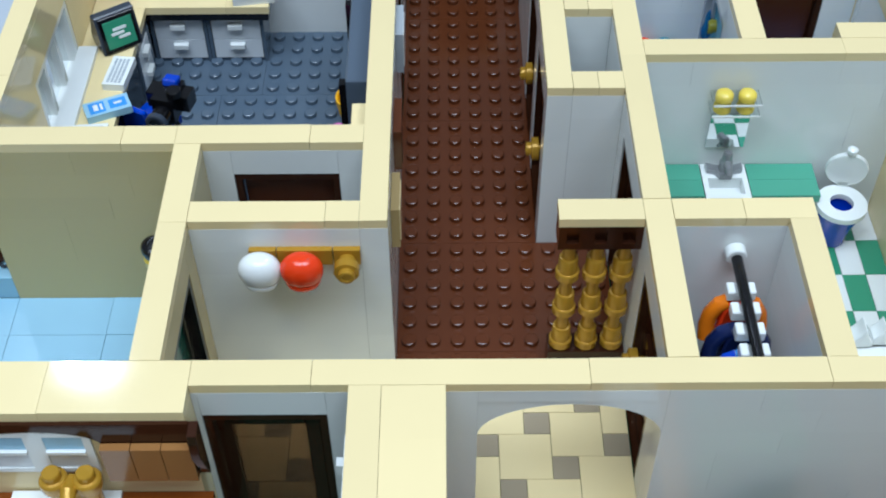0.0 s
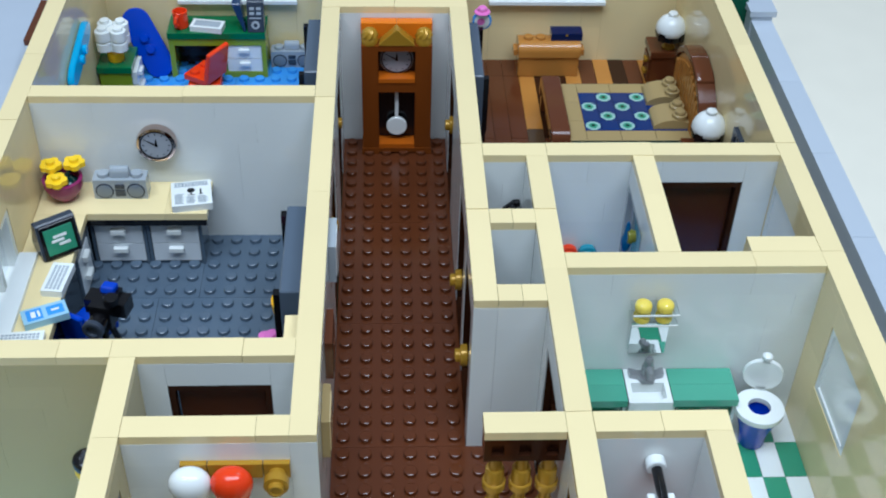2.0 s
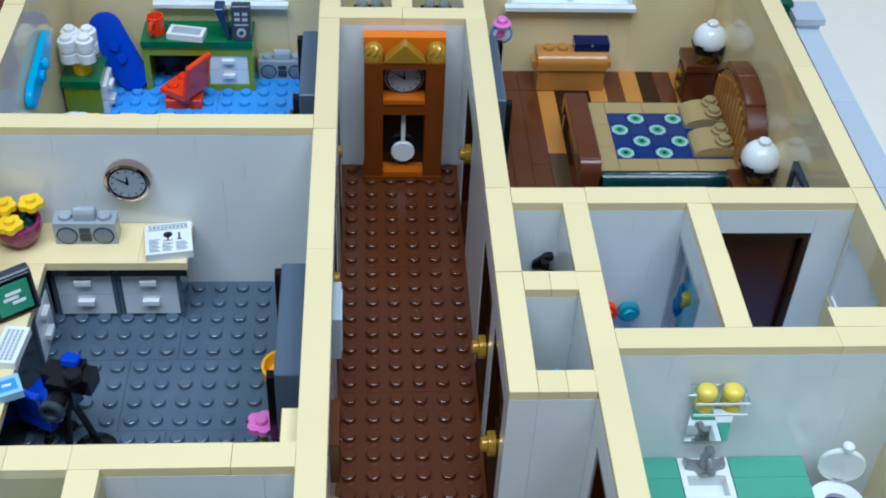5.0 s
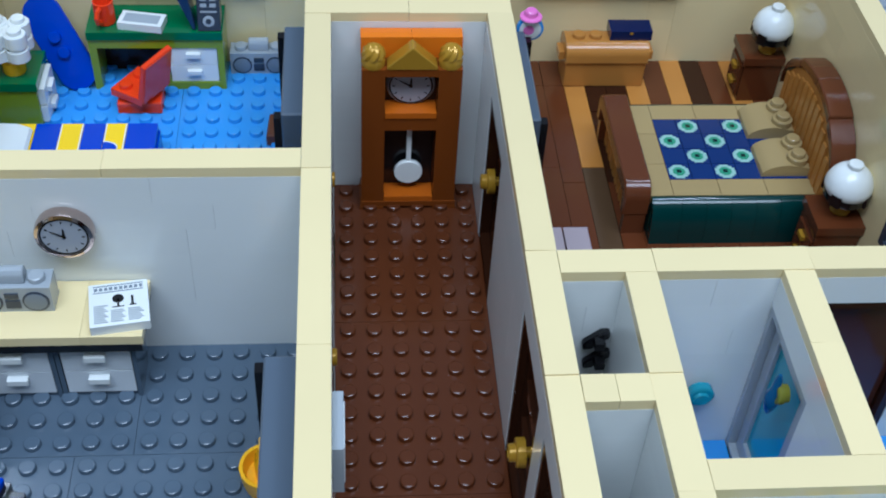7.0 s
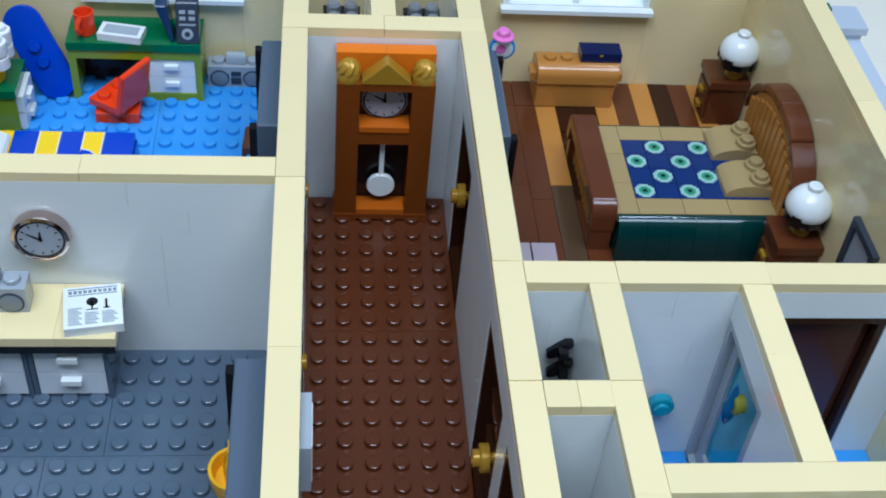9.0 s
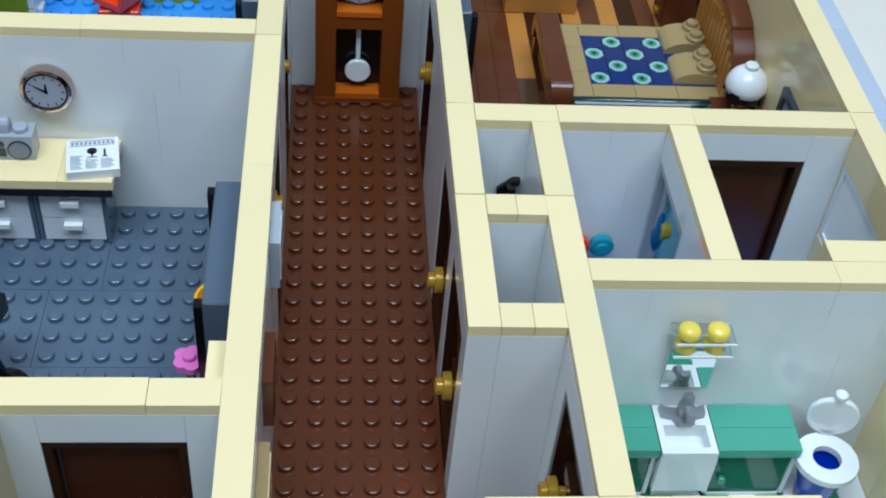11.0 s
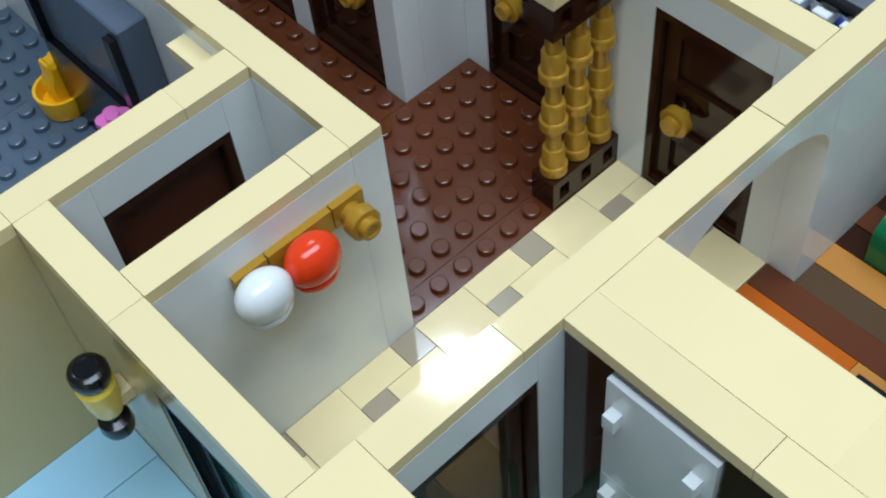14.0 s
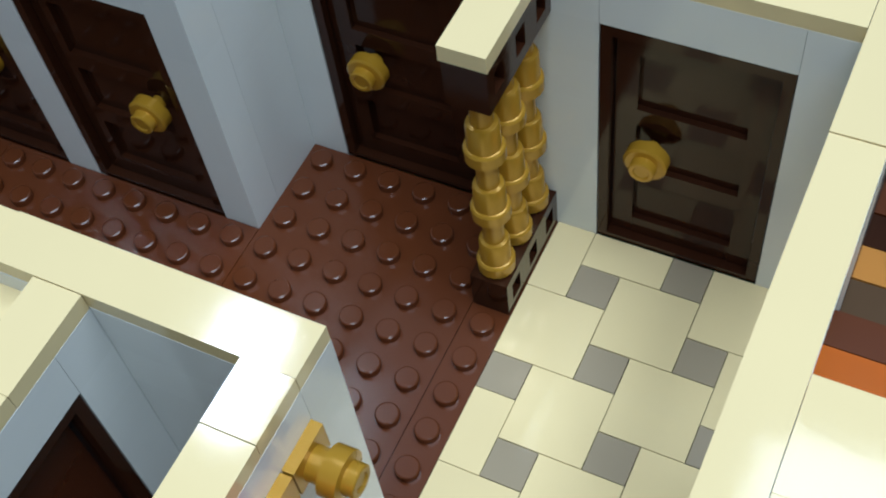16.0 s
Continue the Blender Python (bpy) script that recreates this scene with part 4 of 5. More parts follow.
for x, y, turn, mat, nm, lab, cat in ((-12.8, 14.15, 84, WHITE, "keyboard", "white printed keyboard tile lying on the desk", "keyboard"), (-12.9, 11.75, 24, PALEBLUE, "telephone", "pale blue tile printed as a telephone on the desk", "telephone"), (-13.6, 10.0, 4, WHITE, "note_tile", "white printed tile lying on the desk", "note")):
    t = thing(nm, x, y, 3.6, lab, cat, turn=turn)
    bm = bmesh.new()
    box(bm, -1, 1, -0.5, 0.5, 0, 0.36)
    part("tile", bm, mat, t, soft=0.04)
    bm = bmesh.new()
    if nm == "telephone":
        inks(bm, [(-0.8, -0.1, -0.36, 0.36), (0.1, 0.85, -0.3, 0.3)], 0.36)
        part("print", bm, AZURE, t, "blue printed panel")
        bm = bmesh.new()
        inks(bm, [(-0.6, -0.4, -0.2, 0.2), (-0.3, -0.2, -0.2, 0.2), (0.3, 0.65, -0.06, 0.06)], 0.372)
        part("buttons", bm, WHITE, t, "pale printed buttons")
    else:
        inks(bm, [(-0.85 + 0.17 * k, -0.72 + 0.17 * k, -0.32 + 0.18 * j, -0.2 + 0.18 * j) for k in range(10) for j in range(4)], 0.36)
        part("print", bm, LGREY, t, "grey printed keys")

ch = thing("swivel_chair", -11.6, 13.2, 0, "blue plastic swivel chair on a black base", "chair", turn=152)
bm = bmesh.new()
lathe(bm, 0, 0, [(0.28, 0.3), (0.28, 1.3)], 14)
for k in range(4):
    a = math.pi / 2 * k + 0.5
    tube(bm, [(0, 0, 0.4), (0.75 * math.cos(a), 0.75 * math.sin(a), 0.3)], 0.15, 16)
    lathe(bm, 0.8 * math.cos(a), 0.8 * math.sin(a), [(0.16, 0.005), (0.22, 0.1), (0.22, 0.22), (0.14, 0.3)], 16)
part("base", bm, BLACK, ch, "black wheeled base")
bm = bmesh.new()
box(bm, -1, 1, -1, 1, 1.3, 1.7)
part("seat", bm, BLUE, ch, "blue seat", soft=0.08)
bm = bmesh.new()
prism(bm, [(0.6, 1.7), (1.0, 1.7), (1.35, 3.6), (1.05, 3.6)], -1, 1, "x")
part("backrest", bm, BLUE, ch, "blue sloped backrest", soft=0.08)

fc = thing("film_camera", -10.3, 11.95, 0, "black plastic film camera on a tripod with blue viewfinder", "camera", turn=-14)
for k in range(3):
    bm = bmesh.new()
    a = 2 * math.pi * k / 3 + 0.5
    c, d = math.cos(a), math.sin(a)
    tube(bm, [(0.15 * c, 0.15 * d, 3.0), (0.5 * c, 0.5 * d, 1.5), (0.82 * c, 0.82 * d, 0.02)], 0.15, 16)
    part("tripod_leg", bm, BLACK, fc)
bm = bmesh.new()
lathe(bm, 0.62, 0.1, [(0.7, 0.005), (0.92, 0.06), (0.9, 0.2), (0.5, 0.4), (0.3, 0.42)], 26)
part("tripod_foot", bm, BLACK, fc, "glossy black round foot")
bm = bmesh.new()
lathe(bm, 0, 0, [(0.3, 2.85), (0.4, 2.95), (0.4, 3.12), (0.3, 3.2)], 16)
part("tripod_head", bm, BLACK, fc)
bm = bmesh.new()
box(bm, -0.5, 0.5, -0.45, 1.1, 3.2, 4.4)
part("body", bm, BLACK, fc, soft=0.08)
for x0, x1, z0 in ((0.5, 0.98, 3.45), (-0.98, -0.5, 3.45)):
    bm = bmesh.new()
    box(bm, x0, x1, 0.1, 0.95, z0, z0 + 0.8)
    part("side_pod", bm, BLACK, fc, soft=0.12)
bm = bmesh.new()
lathe(bm, 0.45, 0, [(0.3, 4.4), (0.34, 4.44), (0.34, 4.74), (0.3, 4.78)], 18)
part("film_reel", bm, BLACK, fc)
bm = bmesh.new()
prism(bm, [(0.5, 4.38), (1.05, 4.38), (1.12, 4.66), (0.6, 4.72)], -0.34, 0.34, "x")
part("viewfinder", bm, BLUE, fc, "bright blue viewfinder piece", soft=0.06)
bm = bmesh.new()
lathe(bm, 0, 3.75, [(0.3, -0.44), (0.42, -0.5), (0.42, -1.0), (0.36, -1.04)], 22, "y")
bmesh.ops.recalc_face_normals(bm, faces=bm.faces)
lens = part("lens_barrel", bm, BLACK, fc)
bm = bmesh.new()
lathe(bm, 0, 3.75, [(0.44, -1.02), (0.5, -1.08), (0.5, -1.3), (0.44, -1.34), (0.3, -1.34), (0.28, -1.2)], 24, "y")
bmesh.ops.recalc_face_normals(bm, faces=bm.faces)
part("lens_ring", bm, CHAR, lens, "pale clear lens ring")


def wall_cabinet(x, y0, y1, side, top, label, deep=0.86):
    """A dark cabinet against the corridor wall; side -1 opens west, 1 east."""
    c = thing("wall_cabinet", x, y0, 0, label, "cabinet", "dark cabinets beside the corridor wall")
    n, d = y1 - y0, deep * side
    a, b = sorted((0.02 * side, d))
    bm = bmesh.new()
    prism(bm, [(a, top - 3.6), (b, top - 3.6), (b, top), (a, top)], 0, n)
    part("upper_body", bm, CABGREY, c, "dark bluish grey upper body", soft=0.06)
    bm = bmesh.new()
    g, k = sorted((0.02 * side, d + 0.22 * side))
    box(bm, g, k, 0.05, n - 0.05, 0, top - 3.62)
    part("lower_body", bm, BLACK, c, "black lower body", soft=0.04)
    e, f = sorted((d + 0.01 * side, d + 0.28 * side))
    for v in (0.06, n - 0.46):
        bm = bmesh.new()
        box(bm, e, f, v, v + 0.4, top - 3.6, top - 0.25)
        part("front_rail", bm, BLACK, c, "black front rail", soft=0.04)


wall_cabinet(-1, 9.3, 15.2, -1, 7.3, "tall dark grey plastic cabinet against the corridor wall", 1.04)
wall_cabinet(-1, 26.7, 32.3, -1, 7.3, "tall dark grey plastic cabinet in the child's room")
wall_cabinet(7, 26.3, 32.0, 1, 7.3, "tall dark grey plastic cabinet in the bedroom", 0.72)

dk = thing("yellow_jug", -2.3, 15.7, 0, "warm yellow plastic jug with forked spout on the floor", "jug")
bm = bmesh.new()
lathe(bm, 0, 0, [(0.7, 0), (0.82, 0.08), (0.92, 0.6), (0.94, 1.0), (0.82, 1.0), (0.7, 0.5), (0.3, 0.4)], 28)
part("bowl", bm, WARMYELLOW, dk)
bm = bmesh.new()
prism(bm, [(-0.36, 0.4), (0.56, 0.4), (0.66, 1.2), (0.46, 1.9), (0.34, 2.35), (0.04, 2.1), (-0.2, 2.3), (-0.24, 1.7), (-0.4, 1.25)], -0.3, 0.4)
part("spout", bm, WARMYELLOW, dk, soft=0.12)
pf = thing("pink_flower", -2.6, 9.5, 0, "tall pink plastic flowers on curved lime stalks", "plant")
bm = bmesh.new()
tube(bm, [(0.3, -0.3, 0), (0.28, -0.24, 1.4), (0.1, 0.2, 2.4), (-0.12, 0.62, 3.1), (-0.13, 0.72, 3.46)], 0.15, 16)
tube(bm, [(0.28, -0.24, 1.2), (0.45, -0.5, 2.2), (0.62, -0.66, 3.2)], 0.13, 16)
part("stalk", bm, LIME, pf, "lime green stalk")
blossom(-0.13, 0.74, 3.44, 0.58, PINK, pf)
blossom(0.64, -0.68, 3.15, 0.54, PINK, pf)
bm = bmesh.new()
box(bm, -1.6, -1.0, 5.02, 7.15, 7.56, 7.96)
whole("shelf_ledge", 0, 0, 0, bm, TAN, "short tan plastic ledge on the office wall", "ledge", soft=0.04)

# ---- bedroom ----
bed = thing("double_bed", 12.2, 28.2, 0, "double bed with brown boards and blue patterned quilt", "bed")
bm = bmesh.new()
box(bm, 0.85, 7.8, -0.25, 5.6, 0.0, 1.6)
part("bed_base", bm, DKGREEN, bed, "dark green bed base", soft=0.05)
drape = [(-0.26, 0.0), (-1.1, 0.0), (-1.08, 0.35)] + [(-0.36 - 0.72 * math.cos(k * math.pi / 18), 0.35 + 1.6 * math.sin(k * math.pi / 18)) for k in range(1, 10)]
drape += [(-0.26, 1.95)]
for x0, x1 in ((0.86, 2.1), (2.1, 3.15), (3.15, 4.2), (4.2, 5.25), (5.25, 6.3), (6.3, 7.35)):
    for flip in (False, True):
        bm = bmesh.new()
        prism(bm, [(5.35 - py, pz) for py, pz in drape] if flip else drape, x0 + 0.006, x1 - 0.006, "x")
        part("bedspread_slope", bm, DKGREEN, bed, "glossy dark green curved bedspread")
bm = bmesh.new()
box(bm, 0.25, 0.75, -0.2, 5.85, 0, 1.95)
part("footboard", bm, NOUGAT, bed, "ribbed nougat footboard", soft=0.03)
bm = bmesh.new()
fall = [(0.1 - 0.6 * math.cos(k * math.pi / 16), 1.85 + 0.75 * math.sin(k * math.pi / 16)) for k in range(9)]
prism(bm, [(-0.5, 1.1)] + fall + [(5.65 - py, pz) for py, pz in fall[::-1]] + [(6.15, 1.1), (5.75, 1.1), (5.6, 1.9), (0.05, 1.9), (-0.1, 1.1)], -0.32, 0.78, "x")
part("foot_rail", bm, BROWN, bed, "rounded reddish brown foot rail", soft=0.05)
for y0 in (-0.5, 5.7):
    bm = bmesh.new()
    box(bm, -0.2, 0.72, y0 + 0.03, y0 + 0.42, 0, 1.09)
    part("foot", bm, BROWN, bed, soft=0.04)
for k in range(11):
    bm = bmesh.new()
    box(bm, 0.06, 0.26, -0.05 + 0.53 * k, 0.26 + 0.53 * k, 0.05, 1.86)
    part("slat", bm, NOUGAT, bed)
for x0, x1, y0, y1 in ((0.8, 1.8, -0.3, 1.7), (0.8, 1.8, 1.7, 3.7), (0.8, 1.8, 3.7, 5.7), (1.8, 3.8, -0.3, 0.7), (3.8, 5.8, -0.3, 0.7), (5.8, 7.8, -0.3, 0.7), (1.8, 3.8, 4.7, 5.7), (3.8, 5.8, 4.7, 5.7), (5.8, 7.8, 4.7, 5.7)):
    bm = bmesh.new()
    box(bm, x0 + 0.012, x1 - 0.012, y0 + 0.012, y1 - 0.012, 1.6, 2.0)
    part("sheet_tile", bm, DTAN, bed, "smooth dark tan sheet tile", soft=0.04)
for i in range(6):
    for j in range(4):
        bm = bmesh.new()
        x0, y0 = 1.8 + i, 0.7 + j
        box(bm, x0 + 0.012, x0 + 0.988, y0 + 0.012, y0 + 0.988, 1.6, 2.0)
        q = part("quilt_tile", bm, QUILT, bed, "dark blue quilt tile", soft=0.03)
        if (i + j) % 2 == 0 and i < 4:
            c, d = x0 + 0.5, y0 + 0.5
            bm = bmesh.new()
            for sx, sy, h in ((0.2, 0.42, 2.004), (0.32, 0.32, 2.008), (0.42, 0.2, 2.012)):
                box(bm, c - sx, c + sx, d - sy, d + sy, 1.99, h)
            part("print", bm, PRINT, q, "pale printed stepped square")
            bm = bmesh.new()
            for sx, sy, h in ((0.13, 0.26, 2.016), (0.26, 0.13, 2.02), (0.19, 0.19, 2.024)):
                box(bm, c - sx, c + sx, d - sy, d + sy, 1.99, h)
            centre = part("print_centre", bm, SANDGREEN, q, "green printed cross")
            bm = bmesh.new()
            box(bm, c - 0.1, c + 0.1, d - 0.1, d + 0.1, 2.0, 2.03)
            part("print_dot", bm, DKGREEN, centre, "dark green printed dot")
for y0 in (0.8, 3.3):
    bm = bmesh.new()
    prism(bm, [(5.75, 2.0), (7.8, 2.0), (7.8, 2.42)] + [(6.9 - 1.15 * math.sin(k * math.pi / 12), 2.05 + 0.55 * math.cos(k * math.pi / 12)) for k in range(6)], y0 + 0.04, y0 + 1.86)
    for dy in (0.48, 1.42):
        cyl(bm, 7.28, y0 + dy, 2.4, 2.8, 0.44, 18)
        stud(bm, 7.28, y0 + dy, 2.8, 16)
    part("pillow", bm, DTAN, bed, "dark tan studded pillow", soft=0.0)
bm = bmesh.new()
box(bm, 7.84, 8.1, -0.6, 5.9, 0, 3.7)
prism(bm, [(-0.6, 3.7), (5.9, 3.7), (5.0, 4.75), (3.6, 5.2), (2.0, 5.2), (0.4, 4.75)], 7.86, 8.08, "x")
headboard = part("headboard", bm, NOUGAT, bed, "nougat headboard", soft=0.04)
for k in range(12):
    bm = bmesh.new()
    y = -0.4 + 0.53 * k
    box(bm, 7.76, 7.845, y, y + 0.36, 0.4, 3.7 + 1.25 * math.sin(math.pi * (k + 0.5) / 12))
    part("rib", bm, NOUGAT, headboard)
arch = [(2.65 - 3.6 * math.cos(math.pi * k / 16), 3.1 + 2.35 * math.sin(math.pi * k / 16)) for k in range(17)]
for a, b, dz in ((0, 5, -0.12), (5, 8, 0.0), (8, 11, 0.0), (11, 16, -0.12)):
    bm = bmesh.new()
    run = arch[a:b + 1]
    prism(bm, [(py, pz - 0.12 + dz) for py, pz in run] + [(py, pz + 0.32 + dz) for py, pz in run[::-1]], 7.74, 8.78, "x")
    part("head_rail", bm, BROWN, bed, "glossy reddish brown curved rail", soft=0.05)


def nightstand(y, high):
    n = thing("nightstand", 19.05, y, 0, "reddish brown plastic nightstand with gold drawer handles", "nightstand", "nightstands beside the bed")
    bm = bmesh.new()
    box(bm, 0.1, 1.9, 0.1, 1.9, 0, high - 0.4)
    part("body", bm, BROWN, n, soft=0.05)
    bm = bmesh.new()
    box(bm, 0, 1.95, 0, 2, high - 0.4, high)
    part("top", bm, BROWN, n, soft=0.05)
    for z in (0.25, 1.1):
        bm = bmesh.new()
        box(bm, 0.0, 0.1, 0.25, 1.75, z, z + 0.75)
        d = part("drawer", bm, BROWN, n, soft=0.03)
        bm = bmesh.new()
        box(bm, -0.16, 0.0, 0.75, 1.25, z + 0.3, z + 0.5)
        part("handle", bm, GOLD, d, "gold handle", soft=0.04)


def globe_lamp(x, y, z):
    g = thing("table_lamp", x, y, z, "white globe table lamp with black and gold base", "lamp", "globe lamps on the nightstands")
    bm = bmesh.new()
    lathe(bm, 0, 0, [(0.4, 0), (0.42, 0.1), (0.3, 0.2), (0.3, 0.6), (0.5, 0.7)], 18)
    part("base", bm, GOLD, g, "gold base")
    bm = bmesh.new()
    lathe(bm, 0, 0, [(0.5, 0.7), (0.86, 0.74), (0.9, 0.84), (0.9, 1.08), (0.84, 1.1)], 26)
    for k in range(4):
        a = math.pi / 2 * k + math.pi / 4
        c, s = math.cos(a), math.sin(a)
        prism(bm, [(0.8 * c - 0.22 * s, 0.8 * s + 0.22 * c), (0.97 * c - 0.22 * s, 0.97 * s + 0.22 * c), (0.97 * c + 0.22 * s, 0.97 * s - 0.22 * c), (0.8 * c + 0.22 * s, 0.8 * s - 0.22 * c)], 0.76, 1.3, "z")
    part("collar", bm, BLACK, g, "black notched collar")
    bm = bmesh.new()
    lathe(bm, 0, 0, [(0.88, 1.1)] + [(0.96 * math.cos(t), 1.3 + 1.0 * math.sin(t)) for t in [k * math.pi / 20 for k in range(9)]] + [(0.3, 2.26), (0.3, 2.42), (0.26, 2.46)], 28)
    part("globe", bm, WHITE, g, "glossy white globe")


nightstand(25.0, 2.8)
nightstand(36.7, 2.5)
globe_lamp(20.25, 26.1, 2.8)
globe_lamp(20.25, 37.4, 2.5)

cst = thing("blanket_chest", 10.92, 37.78, 0, "nougat plastic chest with rounded lid", "chest")
bm = bmesh.new()
prism(bm, [(0.15, 0), (1.75, 0), (1.85, 1.5), (0.05, 1.5)], 0, 3.85, "x")
part("body", bm, NOUGAT, cst, soft=0.05)
bm = bmesh.new()
prism(bm, [(-0.05, 1.5), (1.88, 1.5), (1.88, 1.75)] + [(1.02 + 0.84 * math.cos(a), 1.75 + 0.65 * math.sin(a)) for a in [math.pi * k / 12 for k in range(1, 7)]] + [(0.5 - 0.55 * math.sin(a), 1.85 + 0.55 * math.cos(a)) for a in [math.pi / 2 * k / 8 for k in range(9)]], -0.04, 3.89, "x")
stud(bm, 0.6, 0.85, 2.39)
stud(bm, 1.4, 0.85, 2.39)
part("lid", bm, NOUGAT, cst, soft=0.0)
for x in (-0.3, 3.95):
    bm = bmesh.new()
    box(bm, x, x + 0.26, 0.5, 1.3, 1.35, 1.75)
    part("handle", bm, NOUGAT, cst, soft=0.06)
bx = thing("navy_case", 12.95, 38.3, 2.4, "dark blue plastic case lying on the chest", "case")
bm = bmesh.new()
box(bm, 0, 1.98, 0, 0.98, 0, 0.5)
part("case", bm, NAVY, bx, soft=0.05)
bm = bmesh.new()
box(bm, 0.9, 1.05, -0.03, 0.03, 0.35, 0.45)
part("clasp", bm, GOLD, bx, "tiny gold clasp")
bd = thing("pink_badge", 7.95, 32.02, 6.84, "round blue and white badge with pink plastic hat on the cabinet", "ornament")
bm = bmesh.new()
lathe(bm, 0.0, 0.5, [(0.52, 0.24), (0.55, 0.18), (0.55, 0.02), (0.51, 0.0)], 24, "y")
bmesh.ops.recalc_face_normals(bm, faces=bm.faces)
part("disc", bm, AZURE, bd, "blue disc")
bm = bmesh.new()
lathe(bm, 0.0, 0.5, [(0.44, 0.02), (0.44, -0.03), (0.42, -0.04)], 24, "y")
bmesh.ops.recalc_face_normals(bm, faces=bm.faces)
face = part("badge_face", bm, WHITE, bd, "white printed face")
bm = bmesh.new()
lathe(bm, -0.06, 0.5, [(0.22, -0.03), (0.22, -0.055)], 14, "y")
bmesh.ops.recalc_face_normals(bm, faces=bm.faces)
part("badge_print", bm, PINK, face, "pink print")
bm = bmesh.new()
lathe(bm, 0.0, 0.12, [(0.42, 1.0), (0.46, 1.03), (0.44, 1.08), (0.28, 1.12), (0.26, 1.3), (0.2, 1.36)], 20)
part("pink_hat", bm, PINK, bd, "pink plastic hat")
for x0, y0 in ((8.4, 25.85), (9.5, 25.85)):
    bm = bmesh.new()
    box(bm, x0 + 0.02, x0 + 1.04, y0, y0 + 1.9, 0.005, 0.4)
    whole("rug_tile", 0, 0, 0, bm, SLIPPER, "pinkish grey plastic slipper tile on the floor", "slipper", "grey tiles on the bedroom floor", soft=0.1)

# ---- child's room ----
kd = thing("green_desk", -11.0, 37.1, 0, "lime and green plastic desk under the window", "desk")
bm = bmesh.new()
for b in ((0, 0.34, 0.7, 2.85, 0, 2.8), (3.3, 3.5, 0.7, 2.85, 0, 2.3), (5.72, 6.0, 0.7, 2.85, 0, 2.8), (0.34, 5.72, 0.7, 2.85, 2.3, 2.8), (3.5, 5.72, 0.7, 2.85, 0, 0.4)):
    box(bm, *b)
part("frame", bm, LIME, kd, soft=0.03)
bm = bmesh.new()
box(bm, 0.34, 3.3, 2.3, 2.84, 0, 2.29)
part("back_panel", bm, DARKBROWN, kd, "dark brown back of the knee space")
bm = bmesh.new()
box(bm, -0.03, 6.03, 0.62, 2.87, 2.8, 3.2)
part("top", bm, GREEN, kd, "smooth green top", soft=0.04)
for z in (0.42, 1.36):
    bm = bmesh.new()
    box(bm, 3.53, 5.69, 0.76, 1.9, z, z + 0.91)
    d = part("drawer", bm, WHITE, kd, "white drawer", soft=0.03)
    bm = bmesh.new()
    box(bm, 4.3, 4.95, 0.56, 0.77, z + 0.48, z + 0.68)
    part("handle", bm, WHITE, d, soft=0.05)
mg = thing("mug", -10.22, 38.6, 3.2, "red plastic mug standing on the green desk", "mug")
bm = bmesh.new()
lathe(bm, 0, 0, [(0.4, 0), (0.46, 0.06), (0.46, 1.1), (0.4, 1.12), (0.36, 1.0), (0.34, 0.3)], 20)
part("cup", bm, RED, mg)
bm = bmesh.new()
tube(bm, [(-0.1, -0.4, 0.95), (-0.16, -0.7, 0.92), (-0.2, -0.82, 0.7), (-0.18, -0.74, 0.4), (-0.1, -0.42, 0.25)], 0.11, 16)
part("handle", bm, RED, mg)
bm = bmesh.new()
box(bm, -1, 1, -0.5, 0.5, 0, 0.36)
kb = thing("white_tray", -8.55, 38.32, 3.2, "white printed tile lying on the green desk", "tray", turn=-10)
part("tile", bm, WHITE, kb, soft=0.05)
bm = bmesh.new()
inks(bm, [(-0.8, 0.8, -0.32, 0.32)], 0.36)
part("print", bm, LGREY, kb, "pale grey printed panel")
cp = thing("computer", -6.0, 38.1, 3.2, "dark grey plastic computer tower with screen", "computer")
bm = bmesh.new()
prism(bm, [(-0.3, 0), (0.75, 0), (0.75, 1.9), (0.22, 1.9)], -0.05, 0.98, "x")
tower = part("tower", bm, CHAR, cp, soft=0.05)
tilt = Matrix.Rotation(-math.atan2(0.52, 1.9), 3, "X")
bm = bmesh.new()
for x0, x1, z0, z1 in ((0.12, 0.4, 1.45, 1.62), (0.54, 0.82, 1.45, 1.62), (0.12, 0.4, 1.15, 1.32), (0.54, 0.82, 1.15, 1.32), (0.1, 0.84, 0.9, 0.98)):
    box(bm, x0, x1, -0.02, 0.04, z0, z1)
lathe(bm, 0.46, 0.5, [(0.26, 0.04), (0.26, -0.03), (0.22, -0.04)], 20, "y")
bmesh.ops.recalc_face_normals(bm, faces=bm.faces)
bmesh.ops.rotate(bm, verts=bm.verts, cent=(0, 0, 0), matrix=tilt)
bmesh.ops.translate(bm, verts=bm.verts, vec=(0, -0.3, 0))
controls = part("controls", bm, LGREY, tower, "pale grey printed controls")
bm = bmesh.new()
lathe(bm, 0.46, 0.5, [(0.13, -0.03), (0.13, -0.055)], 16, "y")
bmesh.ops.recalc_face_normals(bm, faces=bm.faces)
bmesh.ops.rotate(bm, verts=bm.verts, cent=(0, 0, 0), matrix=tilt)
bmesh.ops.translate(bm, verts=bm.verts, vec=(0, -0.3, 0))
part("dial", bm, CHAR, cp, "dark round dial")
bm = bmesh.new()
prism(bm, [(-0.95, 1.95), (-0.3, 0), (-0.14, 0), (-0.4, 1.95)], -0.2, 0.75)
part("screen", bm, SCREEN, cp, "slate blue slanted screen", soft=0.05)
